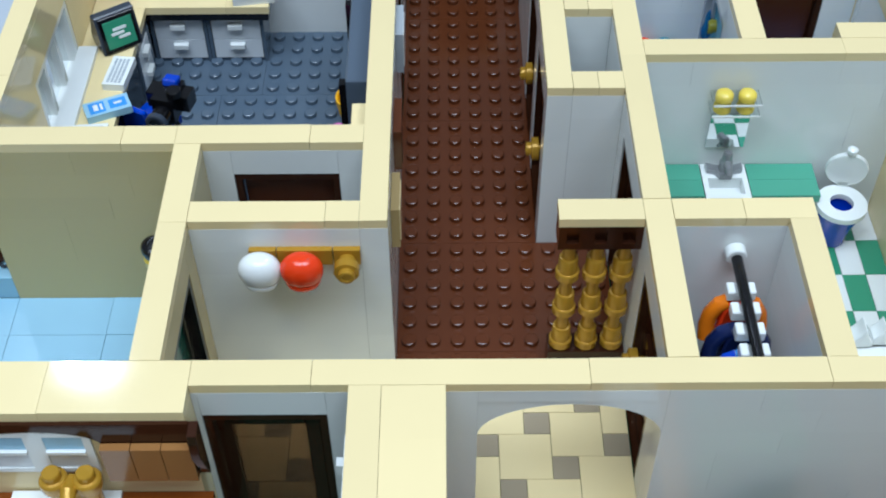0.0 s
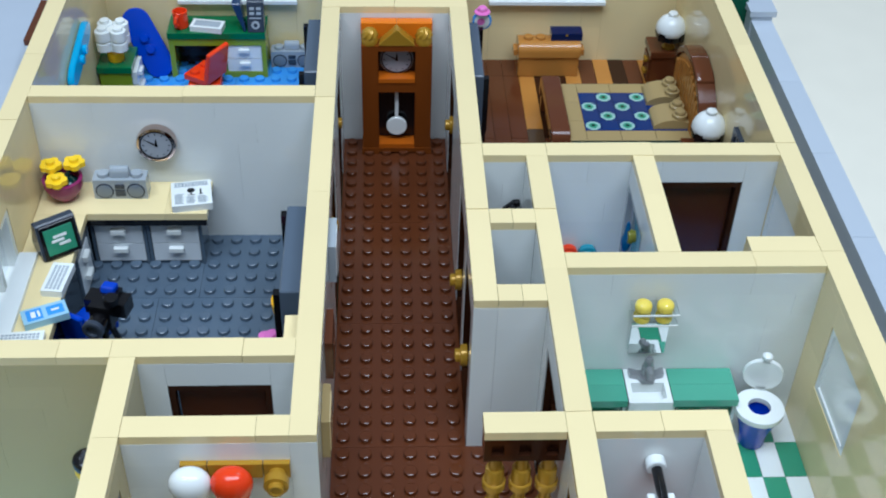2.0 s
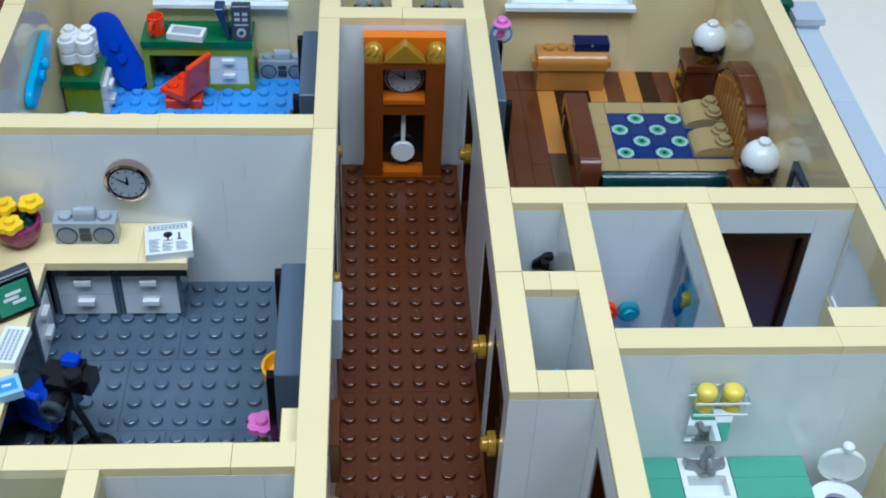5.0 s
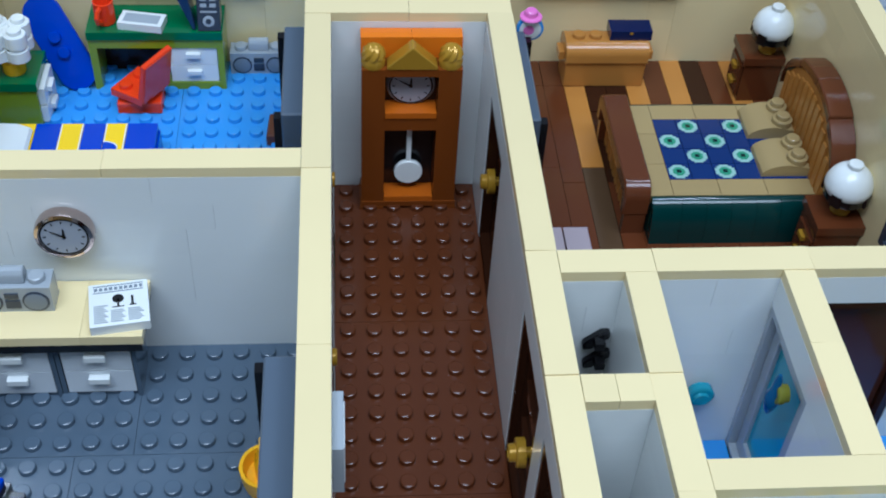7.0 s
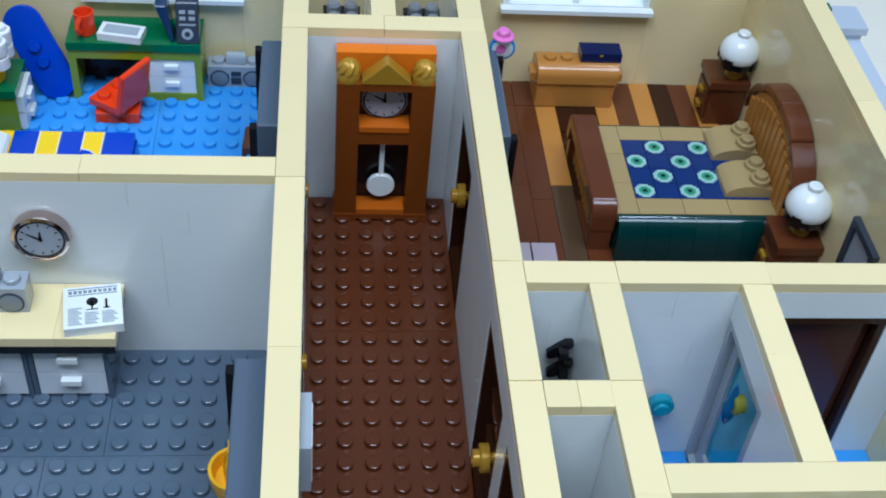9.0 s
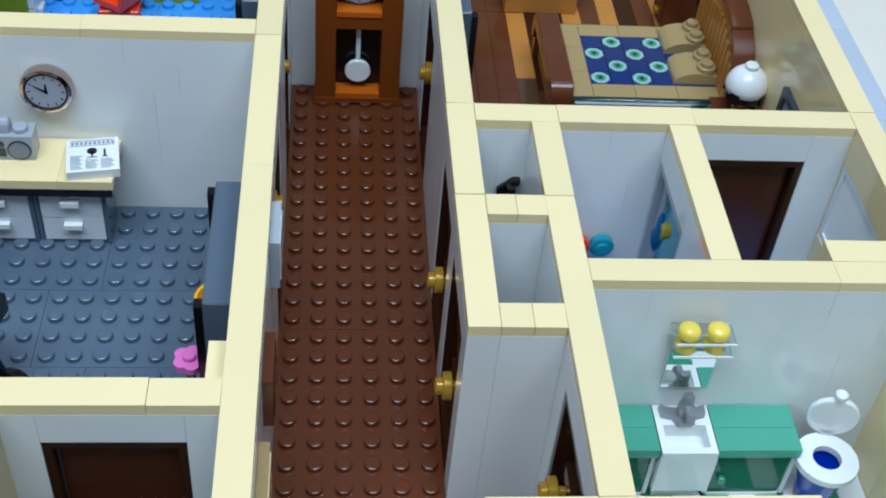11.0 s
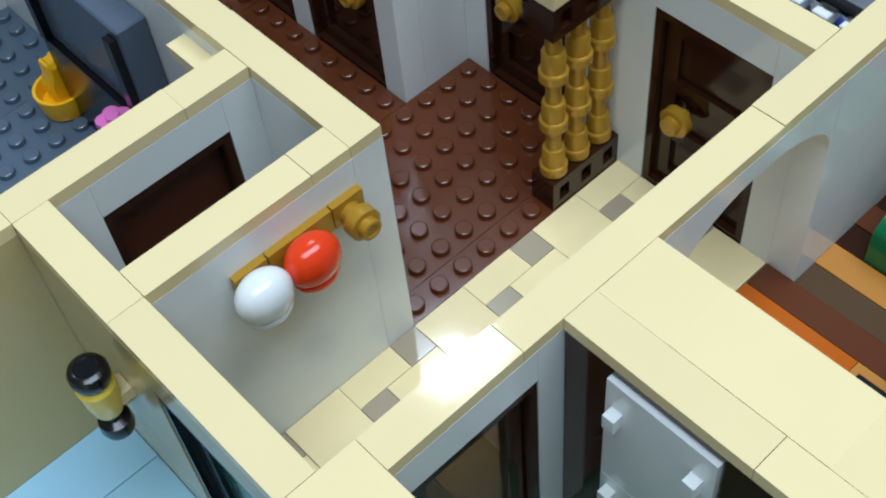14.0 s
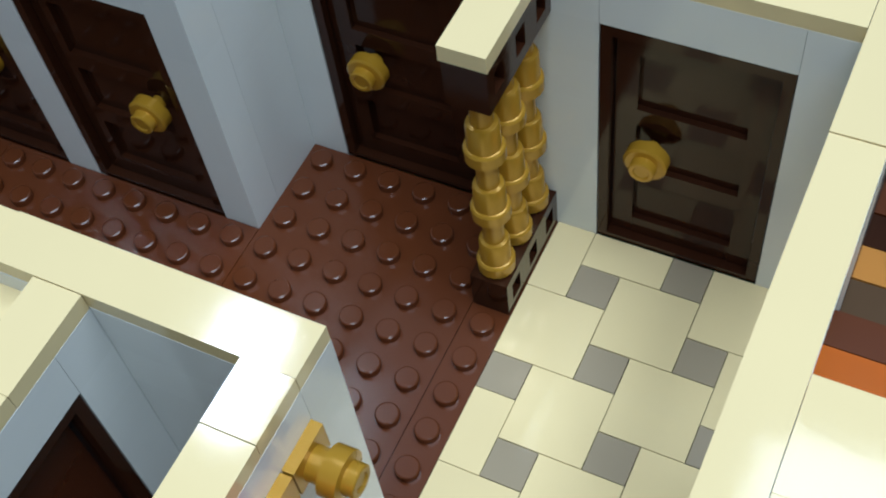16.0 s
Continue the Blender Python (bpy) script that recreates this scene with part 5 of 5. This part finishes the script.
boombox(-4.85, 39.0, 0, "pale grey plastic boombox standing on the blue floor")
rc = thing("red_chair", -8.65, 36.65, 0, "red plastic chair on the blue floor", "chair", turn=-122)
bm = bmesh.new()
box(bm, -1.12, 0.86, -0.7, 0.75, 0, 0.6)
bmesh.ops.rotate(bm, verts=bm.verts, cent=(0, 0, 0), matrix=Matrix.Rotation(radians(122), 3, "Z"))
part("base", bm, RED, rc, "red base plate", soft=0.05)
bm = bmesh.new()
box(bm, -0.45, 0.45, -0.5, 0.5, 0.59, 0.8)
part("stem", bm, RED, rc, soft=0.04)
bm = bmesh.new()
box(bm, -0.98, 0.98, -1.0, 0.7, 0.8, 1.15)
part("seat", bm, RED, rc, soft=0.05)
for sx in (-0.5, 0.5):
    bm = bmesh.new()
    stud(bm, sx, -0.5, 1.15, 16)
    part("stud", bm, RED, rc)
bm = bmesh.new()
prism(bm, [(0.5, 1.1), (0.8, 0.85), (1.22, 3.05), (0.95, 3.15)], -0.98, 0.98, "x")
part("backrest", bm, RED, rc, "red sloped backrest", soft=0.06)
sb = thing("skateboard", -11.38, 37.75, 0, "blue plastic skateboard leaning on the wall", "skateboard")
bm = bmesh.new()
R_DECK, L_DECK = 0.9, 3.75
pts = [(R_DECK * math.cos(a), R_DECK + R_DECK * math.sin(a)) for a in [math.pi + k * math.pi / 14 for k in range(15)]] + [(R_DECK * math.cos(a), L_DECK + R_DECK * math.sin(a)) for a in [k * math.pi / 14 for k in range(15)]]
prism(bm, pts, -0.16, 0.14)
lean = Matrix.Rotation(radians(-24), 3, "X") @ Matrix.Rotation(radians(-27), 3, "Y")
bmesh.ops.rotate(bm, verts=bm.verts, cent=(0, 0, 0), matrix=lean)
low = min(v.co.z for v in bm.verts)
bmesh.ops.translate(bm, verts=bm.verts, vec=(0, 0, -low))
deck = part("deck", bm, BLUE, sb, soft=0.05)
for z in (1.9, 2.68):
    bm = bmesh.new()
    lathe(bm, 0, z, [(0.28, -0.14), (0.28, -0.36), (0.25, -0.39)], 16, "y")
    bmesh.ops.recalc_face_normals(bm, faces=bm.faces)
    bmesh.ops.rotate(bm, verts=bm.verts, cent=(0, 0, 0), matrix=lean)
    bmesh.ops.translate(bm, verts=bm.verts, vec=(0, 0, -low))
    part("stud", bm, BLUE, deck)
sf = thing("surfboard", -14.78, 31.45, 5.55, "cyan plastic surfboard hanging along the tan wall", "surfboard")
bm = bmesh.new()
pts = [(-1.6 + 1.15 * math.cos(a), 0.62 * math.sin(a)) for a in [math.pi / 2 + k * math.pi / 12 for k in range(13)]] + [(1.5 + 1.2 * math.cos(a), 0.62 * math.sin(a)) for a in [-math.pi / 2 + k * math.pi / 12 for k in range(13)]]
prism(bm, pts, -0.19, 0.19, "x")
lean = Matrix.Rotation(radians(8), 3, "X")
bmesh.ops.rotate(bm, verts=bm.verts, cent=(0, 0, 0), matrix=lean)
board = part("board", bm, CYAN, sf, soft=0.07)
for y in (-0.55, 0.35):
    bm = bmesh.new()
    lathe(bm, y, 0.0, [(0.28, 0.17), (0.28, 0.37), (0.25, 0.4)], 16, "x")
    bmesh.ops.rotate(bm, verts=bm.verts, cent=(0, 0, 0), matrix=lean)
    part("stud", bm, CYAN, board)
bm = bmesh.new()
box(bm, -0.215, -0.18, -0.4, 0.4, -0.2, 0.2)
part("wall_clip", bm, WHITE, sf, "white wall clip")
ns = thing("green_cabinet", -14.96, 35.0, 0, "lime cabinet with green top and white drawers", "cabinet")
bm = bmesh.new()
box(bm, 0.1, 2.0, 0.1, 2.4, 0, 2.0)
part("body", bm, LIME, ns, soft=0.03)
bm = bmesh.new()
box(bm, 0.0, 2.1, 0, 2.5, 2.0, 2.4)
part("top", bm, GREEN, ns, "smooth green top", soft=0.04)
for z in (0.1, 1.05):
    bm = bmesh.new()
    box(bm, 2.0, 2.3, 0.3, 2.2, z, z + 0.85)
    box(bm, 2.3, 2.5, 0.9, 1.6, z + 0.3, z + 0.55)
    part("drawer", bm, WHITE, ns, "white drawer with moulded handle", soft=0.04)
bl = thing("cube_lamp", -13.9, 36.0, 2.4, "white studded cube lamp on a yellow foot", "lamp")
bm = bmesh.new()
lathe(bm, 0, 0, [(0.46, 0), (0.5, 0.1), (0.5, 0.62), (0.46, 0.66), (0.4, 0.9)], 20)
part("foot", bm, WARMYELLOW, bl, "yellow round foot")
bm = bmesh.new()
lathe(bm, 0, 0, [(0.6, 0.85), (0.7, 1.0)], 16)
box(bm, -0.62, 0.62, -0.62, 0.62, 1.0, 2.2)
for sx in (-0.46, 0.46):
    for sy in (-0.46, 0.46):
        lathe(bm, sx, sy, [(0.4, 0.98), (0.47, 1.0), (0.47, 1.5), (0.38, 1.54), (0.38, 1.66), (0.47, 1.7), (0.47, 2.24), (0.44, 2.28)], 18)
        stud(bm, sx, sy, 2.28, 16)
part("shade", bm, WHITE, bl, "white studded shade of round bricks", soft=0.0)
kb = thing("child_bed", -14.9, 30.6, 0, "child's bed with blue and yellow striped cover", "bed")
bm = bmesh.new()
box(bm, 0.05, 7.4, 0.05, 2.72, 0.0, 1.2)
part("bed_base", bm, BLUE, kb, soft=0.05)
edges = (1.25, 2.22, 3.27, 4.23, 5.15, 6.07, 7.35)
for i, (x0, x1) in enumerate(zip(edges, edges[1:])):
    bm = bmesh.new()
    box(bm, x0 + 0.012, x1 - 0.012, 0.1, 2.68, 1.2, 1.6)
    tile = part("cover_tile", bm, BLUE if i % 2 else YELLOW, kb, "smooth striped cover tile", soft=0.04)
    if i in (2, 4):
        bm = bmesh.new()
        box(bm, x0 + 0.02, x0 + 0.07, 0.14, 2.64, 1.59, 1.606)
        box(bm, x1 - 0.07, x1 - 0.02, 0.14, 2.64, 1.59, 1.606)
        part("white_line", bm, WHITE, tile, "thin white printed line")
    if i == 4:
        curve = [(x0 + 0.02 + 0.62 * math.sin(a), 1.05 + 0.42 * math.cos(a)) for a in [math.pi / 2 * k / 8 for k in range(9)]]
        bm = bmesh.new()
        prism(bm, [(x0 + 0.015, 0.2)] + [(x0 + 0.64, 0.2)] + curve[::-1], 1.59, 1.609, "z")
        part("printed_patch", bm, BLUE, tile, "blue rounded printed patch")
        bm = bmesh.new()
        tube(bm, [(p, q, 1.6) for p, q in curve], 0.035, 8)
        part("white_line", bm, WHITE, tile, "thin white printed line")
bm = bmesh.new()
prism(bm, [(0.25, 1.6), (2.2, 1.6), (2.05, 1.82), (1.6, 2.02), (0.9, 2.05), (0.4, 1.9)], 0.15, 2.25)
part("pillow", bm, WHITE, kb, "white sloped pillow", soft=0.08)
bm = bmesh.new()
prism(bm, [(-3.0, 33.6), (-2.35, 33.6), (-2.35, 35.2), (-2.9, 35.2)], 0.005, 0.6, "z")
whole("brown_box", 0, 0, 0, bm, BROWN, "small reddish brown plastic box beside the dark cabinet", "box", soft=0.05)

# ---- bathroom ----
bc = thing("bathroom_counter", 10, 7, 0, "green plastic counter on white framed cupboards", "counter")
for x0, x1 in ((0.03, 3.0), (5.0, 7.9)):
    bm = bmesh.new()
    for b in ((x0, x0 + 0.16, 0.2, 1.95, 0, 2.4), (x1 - 0.16, x1, 0.2, 1.95, 0, 2.4), (x0, x1, 0.2, 1.95, 0, 0.14), (x0, x1, 0.2, 1.95, 2.26, 2.4), (x0, x1, 1.8, 1.95, 0, 2.4)):
        box(bm, *b)
    part("cupboard_frame", bm, WHITE, bc, "white cupboard frame", soft=0.02)
    for y0, y1 in ((0.02, 1.0), (1.0, 1.98)):
        bm = bmesh.new()
        box(bm, x0, x1 - 0.01, y0, y1 - 0.012, 2.4, 2.8)
        part("top_tile", bm, TEALGREEN, bc, "smooth green top tile", soft=0.04)
    bm = bmesh.new()
    box(bm, x0 + 0.2, x1 - 0.2, 0.24, 0.34, 0.16, 2.24)
    dd = part("cupboard_door", bm, plastic("clear_green_plastic", (60, 130, 100), 0.06, 0, 0.45), bc, "clear green cupboard door")
    bm = bmesh.new()
    lathe(bm, x0 + 0.5, 1.0, [(0.12, 0.24), (0.16, 0.1), (0.14, 0.04)], 16, "y")
    bmesh.ops.recalc_face_normals(bm, faces=bm.faces)
    part("handle", bm, SANDGREEN, dd)
sk = thing("sink", 13, 7, 0, "white plastic sink with grey tap between green counters", "sink")
for name, b in (("front", (0.04, 1.96, -0.1, 0.16, 0.7, 2.8)), ("rim", (0.04, 0.26, 0.16, 1.1, 1.2, 2.8)), ("rim", (1.74, 1.96, 0.16, 1.1, 1.2, 2.8)), ("ledge", (0.04, 1.96, 1.1, 1.96, 1.2, 2.8)), ("pedestal", (0.2, 1.8, 0.2, 1.9, 0, 1.2))):
    bm = bmesh.new()
    box(bm, *b)
    part(name, bm, WHITE, sk, soft=0.03)
bm = bmesh.new()
box(bm, 0.26, 1.74, 0.16, 1.1, 1.2, 2.2)
part("basin", bm, WHITE, sk, soft=0.04)
bm = bmesh.new()
prism(bm, [(0.22, 1.8), (0.24, 1.4), (0.6, 1.3), (0.75, 1.0), (1.25, 1.0), (1.4, 1.3), (1.76, 1.4), (1.78, 1.8), (1.4, 1.66), (0.6, 1.66)], 2.8, 3.06, "z")
lathe(bm, 1.0, 1.4, [(0.28, 3.05), (0.28, 3.5), (0.22, 3.6), (0.2, 3.95), (0.14, 4.05)], 18)
tube(bm, [(1.0, 1.4, 3.4), (1.0, 1.1, 3.62), (1.0, 0.8, 3.6), (1.0, 0.66, 3.4)], 0.15, 14)
part("tap", bm, SILVER, sk, "grey plastic tap")
mr = thing("mirror", 13.1, 8.96, 3.9, "square wall mirror under the yellow lamp", "mirror")
mirror_mat = plastic("mirror_foil", (225, 230, 230), 0.03, 1.0, vary=0.0, bump=0.0)
bm = bmesh.new()
box(bm, 0, 1.62, -0.1, 0.02, 0, 1.78)
part("glass", bm, mirror_mat, mr)
yl = thing("wall_lamp", 12.85, 8.0, 6.15, "clear wall lamp with four small yellow domes above the mirror", "lamp")
for z in (0.16, 0.74):
    bm = bmesh.new()
    box(bm, 0.02, 1.98, 0.04, 0.98, z, z + 0.07)
    part("shelf", bm, CLEAR, yl, "clear plastic shelf", soft=0.02)
    bm = bmesh.new()
    box(bm, 0.02, 1.98, 0.0, 0.04, z - 0.01, z + 0.08)
    part("front_edge", bm, MILKY, yl, "pale clear front edge", soft=0.01)
    for x in (0.48, 1.42):
        bm = bmesh.new()
        lathe(bm, x, 0.42, [(0.34, z + 0.07), (0.37, z + 0.12), (0.37, z + 0.3)] + [(0.37 * math.cos(a), z + 0.3 + 0.22 * math.sin(a)) for a in [math.pi / 2 * k / 6 for k in range(1, 6)]] + [(0.03, z + 0.52)], 24)
        part("bulb", bm, TRYELLOW, yl, "clear yellow domed bulb")
tl = thing("toilet", 18.92, 7.12, 0, "blue plastic toilet with white seat and raised lid", "toilet", turn=-12)
bm = bmesh.new()
lathe(bm, 0, 0, [(0.55, 0), (0.6, 0.1), (0.66, 0.8), (0.9, 1.7), (0.96, 2.0), (0.6, 2.0), (0.5, 1.2)], 28)
part("bowl", bm, BLUE, tl)
bm = bmesh.new()
for k in range(36):
    a, b = 2 * math.pi * k / 36, 2 * math.pi * (k + 1) / 36
    prism(bm, [(r * math.cos(t), r * math.sin(t)) for r, t in ((0.5, a), (0.5, b), (1.08, b), (1.08, a))], 2.0, 2.26, "z")
bmesh.ops.remove_doubles(bm, verts=bm.verts, dist=0.002)
inner = [f for f in bm.faces if abs(f.normal.z) < 0.1 and f.calc_area() > 0.1]
bmesh.ops.delete(bm, geom=inner, context="FACES_ONLY")
part("seat", bm, WHITE, tl, "white ring seat")
bm = bmesh.new()
lathe(bm, 0, 3.2, [(0.84, 1.22), (0.89, 1.16), (0.89, 1.02), (0.85, 0.98)], 30, "y")
box(bm, -0.22, 0.22, 0.98, 1.2, 2.0, 2.55)
lathe(bm, 0, 1.1, [(0.12, 4.05), (0.22, 4.16), (0.22, 4.34), (0.12, 4.42)], 14)
bmesh.ops.recalc_face_normals(bm, faces=bm.faces)
part("lid", bm, WHITE, tl, "raised white lid with knob")
tub = thing("bathtub", 15.3, -5.6, 0, "white plastic bathtub with wavy edge", "bathtub")
bm = bmesh.new()
for b in ((0, 5.6, 0, 0.4, 0, 2.0), (0, 5.6, 5.6, 6.0, 0, 2.0), (0, 0.4, 0.4, 5.6, 0, 2.0), (5.2, 5.6, 0.4, 5.6, 0, 2.0), (0.4, 5.2, 0.4, 5.6, 0, 0.8)):
    box(bm, *b)
part("tub", bm, WHITE, tub, soft=0.08)
for k in range(7):
    bm = bmesh.new()
    x0 = 0.05 + 0.78 * k
    prism(bm, [(x0, 1.9), (x0 + 0.8, 1.9), (x0 + 0.76, 2.25), (x0 + 0.55, 2.55), (x0 + 0.4, 2.95), (x0 + 0.25, 2.55), (x0 + 0.04, 2.25)], 5.3 - 0.1 * (k % 2), 6.0)
    part("foam_crest", bm, WHITE, tub, "white pointed foam", soft=0.05)
bm = bmesh.new()
box(bm, 0.42, 5.18, 0.42, 5.3, 1.5, 1.85)
part("foam", bm, WHITE, tub, "white foam", soft=0.1)
bm = bmesh.new()
lathe(bm, 1.0, 0.9, [(0.3, 2.0), (0.3, 2.3), (0.2, 2.34)], 14)
tube(bm, [(1.0, 0.9, 2.3), (1.0, 0.9, 2.9), (1.3, 1.2, 3.0)], 0.16, 16)
part("tap", bm, GOLD, tub, "gold tap")

# ---- shower and cupboards ----
for x, mat, col in ((11.45, RED, "red"), (12.4, TRBLUE, "pale blue")):
    k = thing("shower_tap", x, 17, 3.1, "round " + col + " plastic shower tap on the white wall", "tap", "shower taps")
    bm = bmesh.new()
    lathe(bm, 0, 0, [(0.2, 0.0), (0.2, -0.15), (0.46, -0.18), (0.48, -0.45), (0.42, -0.5), (0.28, -0.5), (0.26, -0.62)], 22, "y")
    bmesh.ops.recalc_face_normals(bm, faces=bm.faces)
    part("wheel", bm, mat, k)
hs = thing("hand_shower", 14.0, 14.3, 5.85, "clear blue plastic hand shower with olive knob", "shower")
bm = bmesh.new()
lathe(bm, -0.36, 0.0, [(0.05, -0.75), (0.16, -0.5), (0.24, -0.2), (0.26, 0.15), (0.16, 0.4), (0.12, 0.9), (0.05, 1.1)], 18)
part("handset", bm, TRDEEP, hs, "clear deep blue handset")
bm = bmesh.new()
tube(bm, [(-0.36, 0, 0.3), (-0.2, -0.1, 0.34), (-0.02, -0.1, 0.34)], 0.14, 16)
part("hose_arm", bm, TRBLUE, hs)
bm = bmesh.new()
lathe(bm, -0.1, 0.34, [(0.3, 0.0), (0.3, -0.16), (0.36, -0.18), (0.36, -0.34), (0.3, -0.38), (0.18, -0.38), (0.16, -0.32)], 22, "x")
bmesh.ops.recalc_face_normals(bm, faces=bm.faces)
part("knob", bm, TROLIVE, hs, "clear olive round knob")
hb = thing("black_hooks", 8.5, 17, 4.7, "pair of black plastic clips fixed in the cupboard", "hooks")
for z, s in ((0.0, 0.1), (0.95, -0.02)):
    bm = bmesh.new()
    prism(bm, [(-0.42 + s, z - 0.2), (-0.1 + s, z - 0.16), (0.12 + s, z + 0.16), (0.42 + s, z + 0.34), (0.4 + s, z + 0.62), (0.1 + s, z + 0.62), (-0.2 + s, z + 0.34), (-0.46 + s, z + 0.1)], -0.3, -0.004)
    clip = part("clip", bm, BLACK, hb, soft=0.06)
    bm = bmesh.new()
    box(bm, -0.12 + s, 0.2 + s, -0.62, -0.29, z + 0.14, z + 0.46)
    part("horn", bm, BLACK, clip, soft=0.08)
sp = thing("spray_bottle", 8.1, 9.7, 0, "clear blue plastic rod standing in the cupboard", "rod")
bm = bmesh.new()
lathe(bm, 0, 0, [(0.18, 0), (0.2, 0.1), (0.2, 6.8), (0.14, 6.95)], 14)
part("rod", bm, TRBLUE, sp)
bm = bmesh.new()
lathe(bm, 0, 0, [(0.4, 0.0), (0.45, 0.2), (0.3, 0.8), (0.22, 1.0)], 16)
part("grip", bm, LGREY, sp, "grey grip")
bm = bmesh.new()
prism(bm, [(8.05, 0), (9.9, 0), (9.5, 5.6), (8.2, 6.2)], 7.02, 7.5, "x")
whole("ironing_board", 0, 0, 0, bm, WHITE, "white plastic board leaning in the cupboard", "board", soft=0.05)
for x in (0.6, 4.1):
    b = thing("bottle_rack", x, 32.4, 0, "dark grey plastic stack with clear round tops", "rack", "racks behind the corridor")
    bm = bmesh.new()
    box(bm, 0, 1.6, 0, 4.0, 0, 6.4)
    part("body", bm, BLACK, b, soft=0.06)
    for i in range(2):
        for j in range(4):
            bm = bmesh.new()
            lathe(bm, 0.45 + 0.75 * i, 0.6 + 0.9 * j, [(0.3, 6.4), (0.3, 6.9), (0.24, 7.0)], 14)
            part("round", bm, SILVER, b, "silver round top")

# ---- living room ----
ac = thing("armchair", 11.05, -11.72, 0, "green plastic armchair on the plank floor", "armchair")
bm = bmesh.new()
prism(bm, [(0.0, 0), (3.5, 0), (3.5, 2.0), (1.6, 2.0), (1.0, 1.94), (0.5, 1.8), (0.1, 1.5), (0.0, 1.3)], 0.0, 3.7)
part("seat", bm, GREEN, ac, "green curved seat")
for y in (1.2, 2.6):
    bm = bmesh.new()
    stud(bm, 1.25, y, 1.96)
    part("stud", bm, GREEN, ac)
for y in (0.0, 2.75):
    bm = bmesh.new()
    prism(bm, [(0.72, 1.86), (3.2, 1.9), (3.2, 3.2), (1.3, 3.2), (1.12, 3.1)], y, y + 0.95)
    part("armrest", bm, GREEN, ac, soft=0.05)
bm = bmesh.new()
box(bm, 2.6, 3.5, 0.0, 3.7, 2.0, 3.5)
part("backrest", bm, GREEN, ac, soft=0.06)
lt = thing("low_table", 8.1, -14.05, 0, "white studded plastic low table", "table")
bm = bmesh.new()
box(bm, 0, 2, 0, 3, 0.8, 1.2)
for i in range(2):
    for j in range(3):
        stud(bm, 0.5 + i, 0.5 + j, 1.2, 16)
part("top", bm, WHITE, lt)
for x in (0.1, 1.5):
    for y in (0.1, 2.5):
        bm = bmesh.new()
        box(bm, x, x + 0.4, y, y + 0.4, 0, 0.8)
        part("leg", bm, WHITE, lt)
bm = bmesh.new()
box(bm, 6.0, 7.5, -13.2, -10.3, 0.005, 0.3)
whole("rug_edge", 0, 0, 0, bm, BLACK, "black smooth plastic tile on the plank floor", "mat", soft=0.04)

# ---- garden side ----
# added flat strip; its dark grey blue stands for the garden wall's shaded face
bm = bmesh.new()
box(bm, 22.02, 26.3, -25.9, 38.5, -0.405, -0.3)
structure("path_garden", bm, CABGREY, "added grey blue strip standing for the garden wall's shaded side", "path")
fe = thing("garden_wall", 26.35, -26, -2.4, "pale grey plastic garden wall beside the house", "garden wall")
for k in range(9):
    y0, y1 = 7.4 * k, 7.4 * k + 7.4
    bm = bmesh.new()
    box(bm, 0.02, 1.2, y0 + 0.01, y1 - 0.01, 0, 4.6)
    part("wall_panel", bm, FENCEGREY, fe, soft=0.05)
    bm = bmesh.new()
    box(bm, -0.06, 1.28, y0 + 0.01, y1 - 0.01, 4.6, 5.0)
    part("coping", bm, FENCEGREY, fe, soft=0.05)
bm = bmesh.new()
box(bm, -0.1, 1.3, 66.6, 68.4, 0, 5.3)
part("pier", bm, FENCEGREY, fe, soft=0.05)
bm = bmesh.new()
box(bm, -0.25, 1.5, 66.5, 68.6, 5.3, 5.7)
part("pier_cap", bm, FENCEGREY, fe, soft=0.05)
hd = thing("hedge_panel", 22.3, 41.8, -0.41, "dark green plastic panel closing the garden strip", "panel")
bm = bmesh.new()
box(bm, 0, 3.95, 0, 0.6, 0, 4.0)
part("panel", bm, GARDEN, hd, soft=0.05)
sh = thing("garden_shed", -20.6, 40.6, -1.6, "reddish brown plastic box outside the house", "box")
bm = bmesh.new()
box(bm, 0, 2.4, 0, 5, 0, 2.3)
part("body", bm, DARKBROWN, sh, soft=0.05)
bm = bmesh.new()
box(bm, -0.15, 2.55, -0.15, 5.15, 2.3, 2.7)
part("top", bm, BROWN, sh, soft=0.05)
